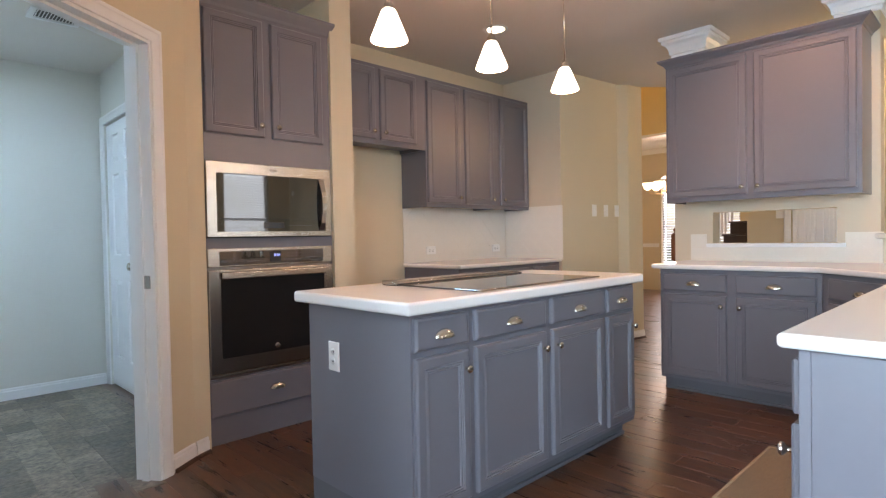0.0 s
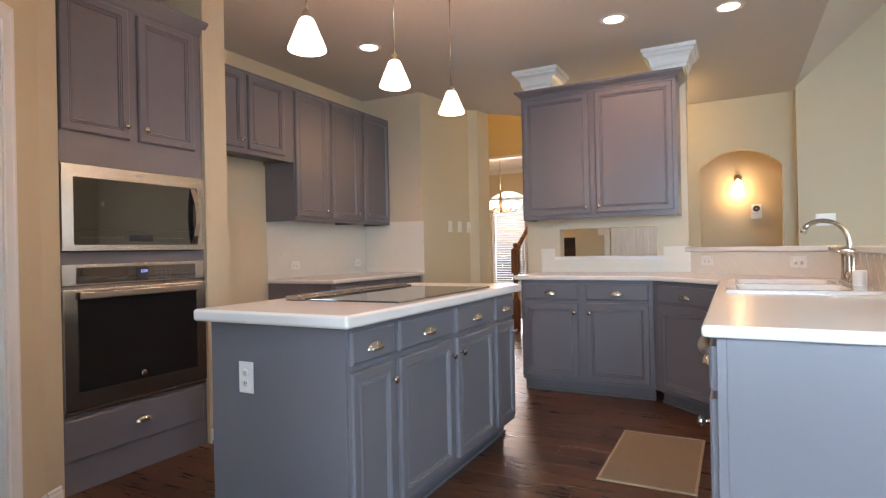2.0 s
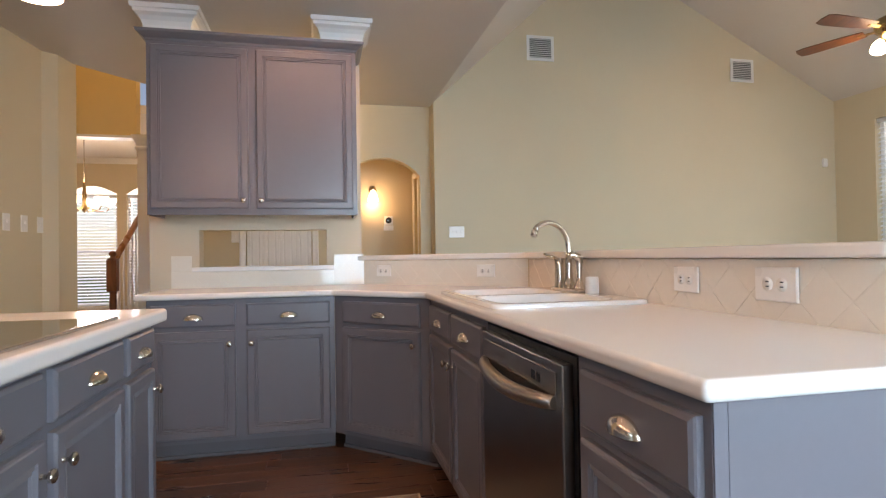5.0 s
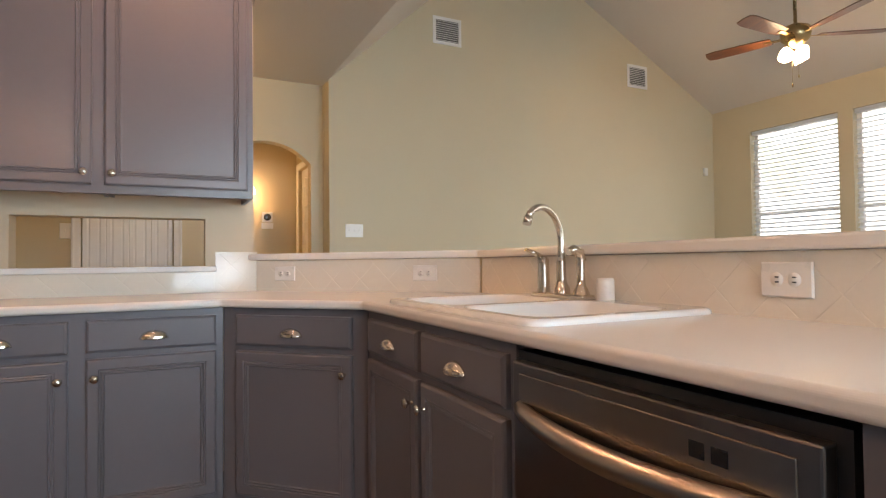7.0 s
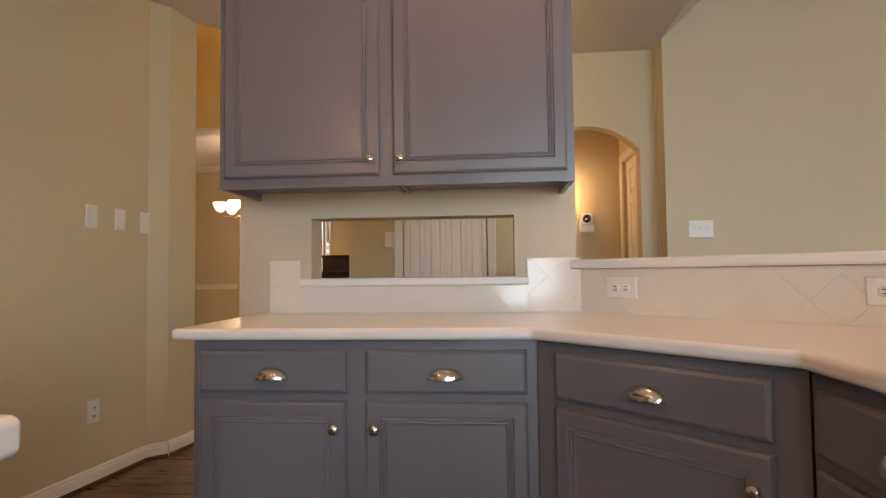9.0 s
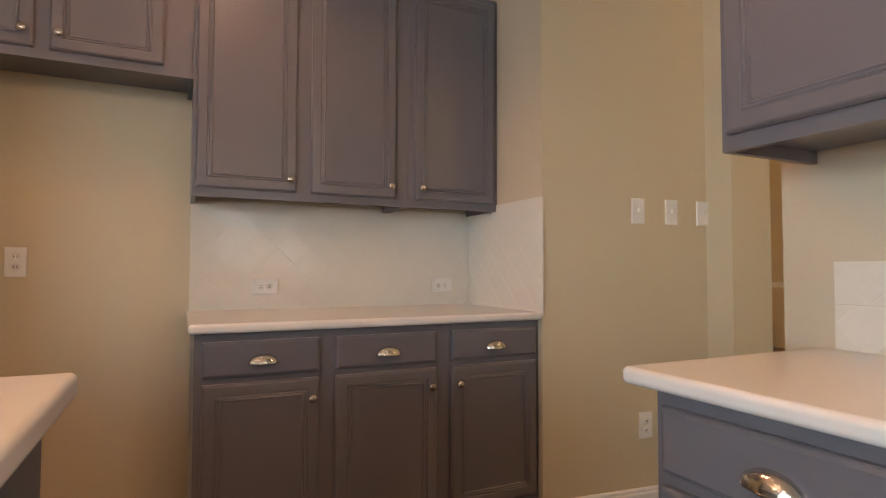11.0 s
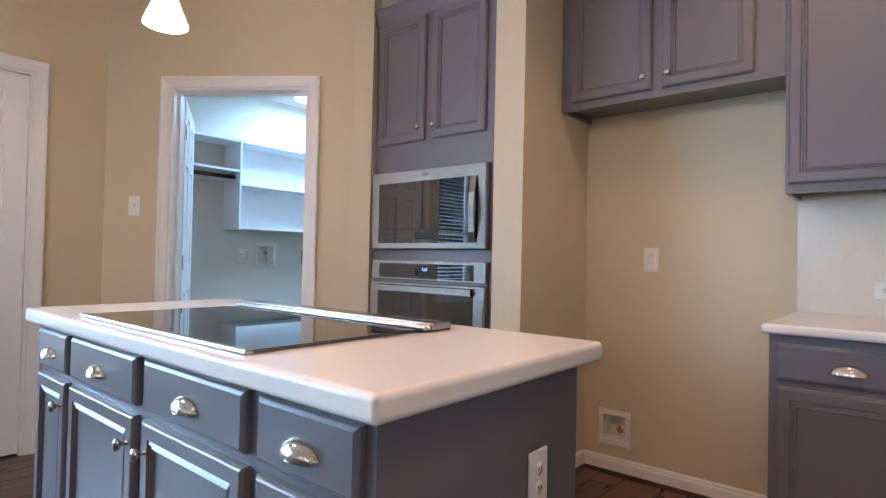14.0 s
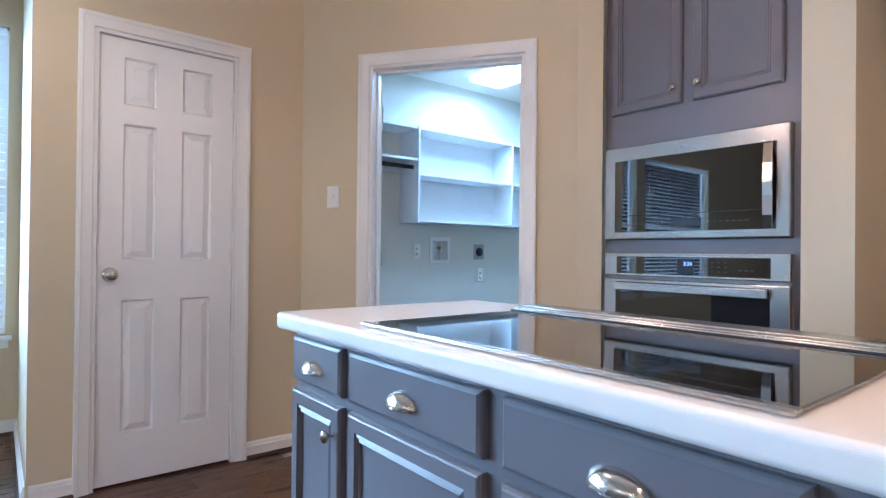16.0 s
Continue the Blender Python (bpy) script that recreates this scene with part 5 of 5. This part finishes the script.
b = new_bm()
tube(b, [(0.91, 3.03, 1.70), (0.91, 4.085, 1.70)], 0.016, 12)
part("bar", b, mat("bronze_rod", (0.10, 0.07, 0.06), 0.3, metal=1.0), rod)
b = new_bm()
lathe(b, [(0.024, 0), (0.024, 0.008), (0.018, 0.012)], 14, pose(0.91, 4.095, 1.70, 90))
part("rod_socket", b, PLATE, rod)
wb = thing("washer_supply_box", tf(0.722, 4.497, 90, 1.085), "white recessed washing machine supply box", "supply box")
rim("frame", 0.105, 0.105, 0.076, 0.076, wb)
recess("recess", 0.0765, 0.0765, 0.085, PLATE, wb)
for dx in (-0.045, 0.045):
    b = new_bm()
    lathe(b, [(0.012, 0), (0.012, 0.03), (0, 0.032)], 12, pose(dx, 0.083, 0.02, 90))
    part("valve", b, STEEL, wb)
do = thing("dryer_outlet", tf(0.722, 4.925, 90, 1.075), "dark round dryer outlet on a grey plate", "outlet")
b = new_bm()
rbox(b, -0.058, 0.058, -0.006, 0, -0.065, 0.065, 0.003)
part("cover_plate", b, mat("grey_steel_plate", (0.36, 0.37, 0.38), 0.4, metal=0.7, bump=0), do)
b = new_bm()
lathe(b, [(0.036, 0), (0.036, 0.010), (0, 0.011)], 24, pose(0, -0.006, 0, 90))
part("socket", b, BLACK, do)
fl = thing("laundry_ceiling_light", pose(0, 0, 0), "lit fluorescent box light on the laundry ceiling", "ceiling light")
b = new_bm()
rbox(b, 1.0, 1.84, 4.56, 4.88, 2.41, 2.448, 0.01)
lf = part("diffuser", b, glow("fluorescent_diffuser", (0.55, 0.82, 1.0), 9.0), fl)


# ---- stairs and hall ----
stairs = thing("staircase", pose(0, 0, 0), "staircase with dark brown risers and treads", "staircase", kind="structure")
DARKW = wood("dark_stair_board", (0.012, 0.006, 0.005), (0.05, 0.022, 0.014), 0.35, (8, 1, 1), 5.0)
for i in range(7):
    x = 8.42 + 0.27 * i
    z = 0.18 * i
    b = new_bm()
    box(b, x, x + 0.02, 2.87, 3.70, z, z + 0.155)
    part("riser", b, DARKW, stairs)
    b = new_bm()
    rbox(b, x - 0.025, x + 0.27, 2.87, 3.72, z + 0.156, z + 0.18, 0.006)
    part("tread", b, DARKW, stairs)
    b = new_bm()
    box(b, x + 0.021, x + 0.27, 3.685, 3.70, 0, z + 0.155)
    part("stringer", b, TRIM, stairs)
b = new_bm()
box(b, 10.315, 11.448, 2.87, 3.59, 1.20, 1.26)
part("landing", b, DARKW, stairs)
rail = thing("stair_railing", pose(0, 0, 0), "red-brown wooden stair railing with white balusters and newel post", "railing", kind="structure")
b = new_bm()
rbox(b, 8.275, 8.365, 3.70, 3.79, 0.0, 0.42, 0.004)
lathe(b, [(0.042, 0.42), (0.03, 0.46), (0.024, 0.52), (0.03, 0.60), (0.034, 0.68), (0.028, 0.74), (0.036, 0.78)], 16, pose(8.32, 3.745, 0))
rbox(b, 8.275, 8.365, 3.70, 3.79, 0.78, 1.09, 0.005)
lathe(b, [(0.05, 1.09), (0.052, 1.10), (0.03, 1.11), (0.02, 1.125), (0.034, 1.14), (0.036, 1.155), (0.02, 1.175), (0, 1.18)], 16, pose(8.32, 3.745, 0))
part("newel_post", b, STAIRW, rail)
b = new_bm()
tube(b, [(8.34, 3.745, 1.05), (8.45, 3.745, 1.14), (10.6, 3.745, 2.44)], 0.032, 10)
part("handrail", b, mat("honey_handrail", (0.30, 0.12, 0.04), 0.3, var=0.2, scale=8), rail)
for i in range(16):
    x = 8.50 + 0.135 * i
    z0 = 0.18 * int((x - 8.42) / 0.27 + 1)
    z1 = 1.14 + (x - 8.45) * 0.605
    b = new_bm()
    rbox(b, x - 0.014, x + 0.014, 3.731, 3.759, z0, z0 + 0.2, 0.003, 1)
    lathe(b, [(0.012, z0 + 0.2), (0.016, z0 + 0.26), (0.010, z0 + 0.5), (0.010, z1 - 0.03)], 8, pose(x, 3.745, 0))
    part("baluster", b, TRIM, rail)
# folding closet door in the hall wall
fd = thing("door_hall_closet", tf(8.055, 2.455, -90, 0.01), "white folding closet door in the hall", "door", kind="structure")
for i in range(4):
    b = new_bm()
    w4 = 0.157
    ringpanel(b, i * w4 + 0.0008, (i + 1) * w4 - 0.0008, 0, 2.03, [(0, 0.05), (0, 0.021), (0.005, 0.018), (0.03, 0.018), (0.042, 0.024), (0.054, 0.020)])
    part("panel", b, DOORW, fd)
casing("casing_hall_closet", tf(8.05, 2.46, -90), 0.64, 2.05, label="white door casing")
# dining room: column, chair rail, crown, windows
cl = thing("dining_column", pose(9.07, 3.62, 0), "white square column beside the dining room opening", "column", kind="structure")
b = new_bm()
box(b, -0.09, 0.09, -0.09, 0.09, 0, 2.30)
part("shaft", b, TRIM, cl)
b = new_bm()
loops = [[b.verts.new((x * (0.09 + o), y * (0.09 + o), z)) for x, y in ((-1, -1), (1, -1), (1, 1), (-1, 1))] for o, z in ((0, 2.30), (0.02, 2.32), (0.02, 2.34), (0.005, 2.35), (0.02, 2.40), (0.045, 2.44), (0.05, 2.469))]
for p, q in zip(loops, loops[1:]):
    for i in range(4):
        b.faces.new((p[i], p[(i + 1) % 4], q[(i + 1) % 4], q[i]))
part("capital", b, TRIM, cl)
b = new_bm()
box(b, 8.985, 9.155, 3.71, 7.0, 2.44, 2.469)
structure("trim_dining_header", b, TRIM, "white trim under the dining room header", "trim")
b = new_bm()
for z0, z1, o in ((0.84, 0.87, 0.012), (0.87, 0.90, 0.024), (0.90, 0.912, 0.014)):
    box(b, 12.2 - o, 12.199, 5.72, 7.19, z0, z1)
    box(b, 9.2, 12.17, 7.2 - o, 7.199, z0, z1)
structure("trim_chair_rail", b, TRIM, "white chair rail", "trim")
b = new_bm()
for i in range(4):
    o, z = 0.02 + 0.022 * i, 2.66 + 0.022 * i
    box(b, 12.2 - o, 12.199, 3.72, 7.19, z, z + 0.0219)
structure("trim_dining_crown", b, TRIM, "white crown moulding", "trim")


def window_unit(name, m, w, h, label, arch=False, slat_gap=0.05, tilt=16, outside=True):
    """Frame, glass, sill and lowered blind; local x across, z up from the sill, facing -y, wall 0.12 thick."""
    root = thing(name, m, label, "window", kind="structure")
    b = new_bm()
    for a, c, z0, z1 in ((0, 0.045, 0, h), (w - 0.045, w, 0, h), (0.045, w - 0.045, 0, 0.045), (0.045, w - 0.045, h - 0.045, h), (0.045, w - 0.045, h * 0.48, h * 0.48 + 0.04)):
        box(b, a, c, 0.075, 0.115, z0, z1)
    part("window_frame", b, TRIM, root)
    b = new_bm()
    box(b, 0.045, w - 0.045, 0.094, 0.098, 0.045, h - 0.045)
    g = part("pane", b, GLASS, root)
    g.visible_shadow = False
    b = new_bm()
    rbox(b, -0.03, w + 0.03, -0.03, 0.075, -0.028, -0.003, 0.004)
    rbox(b, -0.015, w + 0.015, -0.012, 0.0, -0.075, -0.028, 0.003)
    part("window_sill", b, TRIM, root)
    bl = thing("window_blind", m, "white horizontal slat blind lowered in the window", "window blind")
    b = new_bm()
    rbox(b, 0.01, w - 0.01, 0.012, 0.062, h - 0.05, h - 0.004, 0.003)
    part("head_rail", b, SLAT, bl)
    t = bmesh.new()
    box(t, 0.012, w - 0.012, -0.022, 0.022, -0.0012, 0.0012)
    me = bpy.data.meshes.new("slat")
    bmesh.ops.transform(t, matrix=pose(0, 0, 0, tilt), verts=t.verts)
    t.to_mesh(me)
    t.free()
    me.materials.append(SLAT)
    n = int((h - 0.09) / slat_gap)
    for i in range(n):
        o = new("slat", me)
        o.parent = bl
        o.location = (0, 0.037, 0.045 + i * slat_gap)
    b = new_bm()
    rbox(b, 0.012, w - 0.012, 0.02, 0.054, 0.006, 0.026, 0.003)
    part("bottom_rail", b, SLAT, bl)
    for x in (0.12, w - 0.12):
        b = new_bm()
        tube(b, [(x, 0.012, 0.02), (x, 0.012, h - 0.03)], 0.0012, 5)
        part("ladder_cord", b, SLAT, bl)
    return root


for s in (5.27, 4.1):
    window_unit("window_west", tf(0.245, -4.42 + s, 90, 0.57), 0.87, 1.76, "tall white window in the breakfast nook")
window_unit("window_west", tf(0.245, -4.42 + 2.2, 90, 0.57), 1.70, 1.76, "wide white window in the breakfast nook")
# the last two stand out of view, added to let daylight in
for s in (0.63, 1.75, 4.0, 5.12):
    window_unit("window_south", tf(7.97 - s, -4.42, 180, 0.60), 0.98, 1.96, "tall white living room window", tilt=30)
for s, w in ((1.52, 0.73), (2.39, 0.56)):
    window_unit("window_dining", tf(12.2, 7.2 - s, -90, 0.36), w, 1.80, "tall white dining room window", tilt=20)
# arched heads over the dining windows: sheets on the wall that glow in place of sky
for y0, y1 in ((4.95, 5.68), (4.25, 4.81)):
    b = new_bm()
    n = 14
    pts = [(y0 + (y1 - y0) * i / n, 2.165 + 0.13 * math.sin(math.pi * i / n)) for i in range(n + 1)]
    f = [b.verts.new((12.196, y, z)) for y, z in pts]
    b.faces.new(f)
    solid("arched_window_head", b, glow("glowing_pane_for_sky", (0.9, 0.97, 1.0), 2.5), "glowing arched sheet in place of a bright pane above the dining window", "window", "arched window heads", "structure")


# ---- pieces ----
def tiled(parent_name, m, w, h, label, size=0.102, border=0.0):
    """A grouted field with square tiles set on the diagonal, cut at its edges; facing -y."""
    root = thing(parent_name, m, label, "backsplash", kind="structure")
    b = new_bm()
    box(b, 0, w, -0.0046, 0, 0, h)
    part("grout", b, GROUT, root)
    step = (size + 0.003) * math.sqrt(2)
    r = size / math.sqrt(2)
    k = 0
    made = {}
    for i in range(-1, int(w / step) + 3):
        for j in range(-1, int(h / step * 2) + 3):
            cx = i * step + (step / 2 if j % 2 else 0)
            cz = j * step / 2
            poly = [(-r, 0), (0, -r), (r, 0), (0, r)]
            pts = [(cx + x, cz + z) for x, z in poly]
            for ax, lim, sgn in ((0, 0.002, 1), (0, w - 0.002, -1), (1, 0.002, 1), (1, h - 0.002, -1)):
                out = []
                for a in range(len(pts)):
                    p, q = pts[a], pts[(a + 1) % len(pts)]
                    ip, iq = (p[ax] - lim) * sgn >= 0, (q[ax] - lim) * sgn >= 0
                    if ip:
                        out.append(p)
                    if ip != iq:
                        u = (lim - p[ax]) / (q[ax] - p[ax])
                        out.append((p[0] + u * (q[0] - p[0]), p[1] + u * (q[1] - p[1])))
                pts = out
                if not pts:
                    break
            if len(pts) < 3:
                continue
            area2 = abs(sum(pts[a][0] * pts[(a + 1) % len(pts)][1] - pts[(a + 1) % len(pts)][0] * pts[a][1] for a in range(len(pts))))
            if area2 < 0.0006:
                continue
            mx, mz = sum(p[0] for p in pts) / len(pts), sum(p[1] for p in pts) / len(pts)
            key = tuple(round(v, 3) for p in pts for v in (p[0] - cx, p[1] - cz))
            if key not in made:
                t = bmesh.new()
                fr = [t.verts.new((x - cx + (mx - x) * 0.02, -0.0056, z - cz + (mz - z) * 0.02)) for x, z in pts]
                mi = [t.verts.new((x - cx, -0.0053, z - cz)) for x, z in pts]
                bk = [t.verts.new((x - cx, -0.0035, z - cz)) for x, z in pts]
                t.faces.new(fr)
                for a in range(len(pts)):
                    c = (a + 1) % len(pts)
                    t.faces.new((mi[a], mi[c], fr[c], fr[a]))
                    t.faces.new((bk[a], bk[c], mi[c], mi[a]))
                bmesh.ops.recalc_face_normals(t, faces=t.faces)
                me = bpy.data.meshes.new("tile")
                t.to_mesh(me)
                t.free()
                me.materials.append(TILE)
                made[key] = me
            o = new("tile", made[key])
            o.parent = root
            o.matrix_local = pose(cx, 0, cz, random.uniform(-0.5, 0.5), 0, random.uniform(-0.5, 0.5))
    return root


tiled("backsplash_north", tf(4.668, 4.553, 0, TOP - 0.014), 1.378, 0.500, "cream glazed tiles set diagonally behind the counter")
tiled("backsplash_return", tf(6.047, 4.543, -90, TOP - 0.014), 0.69, 0.515, "cream glazed tiles on the wall return")
tiled("backsplash_pony", tf(5.160, 0.607, 180, TOP - 0.014), 2.255, 0.168, "cream glazed tiles along the low wall")
tiled("backsplash_diagonal", tf(6.014, 1.454, -135, TOP - 0.014), 1.19, 0.168, "cream glazed tiles on the diagonal low wall")
tiled("backsplash_hutch", tf(6.018, 1.655, -90, TOP - 0.014), 0.20, 0.215, "cream glazed tiles beside the pass-through")
tiled("backsplash_hutch", tf(6.018, 2.655, -90, TOP - 0.014), 1.0, 0.117, "cream glazed tiles below the pass-through")
tiled("backsplash_hutch", tf(6.018, 2.655, -90, TOP + 0.105), 0.12, 0.098, "cream glazed tiles beside the pass-through")

# laundry floor tiles
lfl = bpy.data.objects["laundry_floor"]
for i in range(13):
    for j in range(15):
        x, y = 0.74 + 0.155 * i, 3.03 + 0.2 * j + 0.1 * (i % 2)
        if x + 0.1 > 2.72 or y + 0.1 > 5.93 or (y - 3.02) < (x - 1.45) * 0.72:
            continue
        b = new_bm()
        rbox(b, x, min(x + 0.154, 2.73), y, min(y + 0.199, 5.94), -0.0038, -0.001, 0.0008, 1)
        part("tile", b, LTILE, lfl)

# floor boards, running along y
floor_ob = bpy.data.objects["floor"]
rest = new_bm()
PW = 0.127
shared = {}
count = 0
boards = []
rnd = random.Random(4)
for i in range(int(12.2 / PW)):
    x = 0.26 + i * PW
    y = -4.4 - rnd.random()
    while y < 7.9:
        ln = rnd.choice((0.45, 0.6, 0.75, 0.9, 1.05, 1.2))
        cx, cyy = x + PW / 2, y + ln / 2
        inlaundry = cx < 2.72 and cyy > 3.0 and cyy - 3.0 > (cx - 1.43) * 0.71
        if not inlaundry:
            boards.append((abs(cyy - 2.2) + 0.35 * abs(cx - 4.2), x, y, ln))
        y += ln
boards.sort()
for k, (_, x, y, ln) in enumerate(boards):
    if k < 300:
        if ln not in shared:
            t = bmesh.new()
            rbox(t, 0.0006, PW - 0.0006, 0.0006, ln - 0.0006, -0.0135, 0.0, 0.0016, 1)
            me = bpy.data.meshes.new("floor_board")
            t.to_mesh(me)
            t.free()
            me.materials.append(FLOORW)
            shared[ln] = me
        o = new("floor_board", shared[ln])
        o.parent = floor_ob
        o.location = (x, y, rnd.uniform(-0.0006, 0.0))
    else:
        box(rest, x + 0.001, x + PW - 0.001, y + 0.001, y + ln - 0.001, -0.0135, -0.0005)
rb = part("floor_board_field", rest, FLOORW, floor_ob)
tagged(rb, "dark hand-scraped wooden floor boards", kind="stuff")
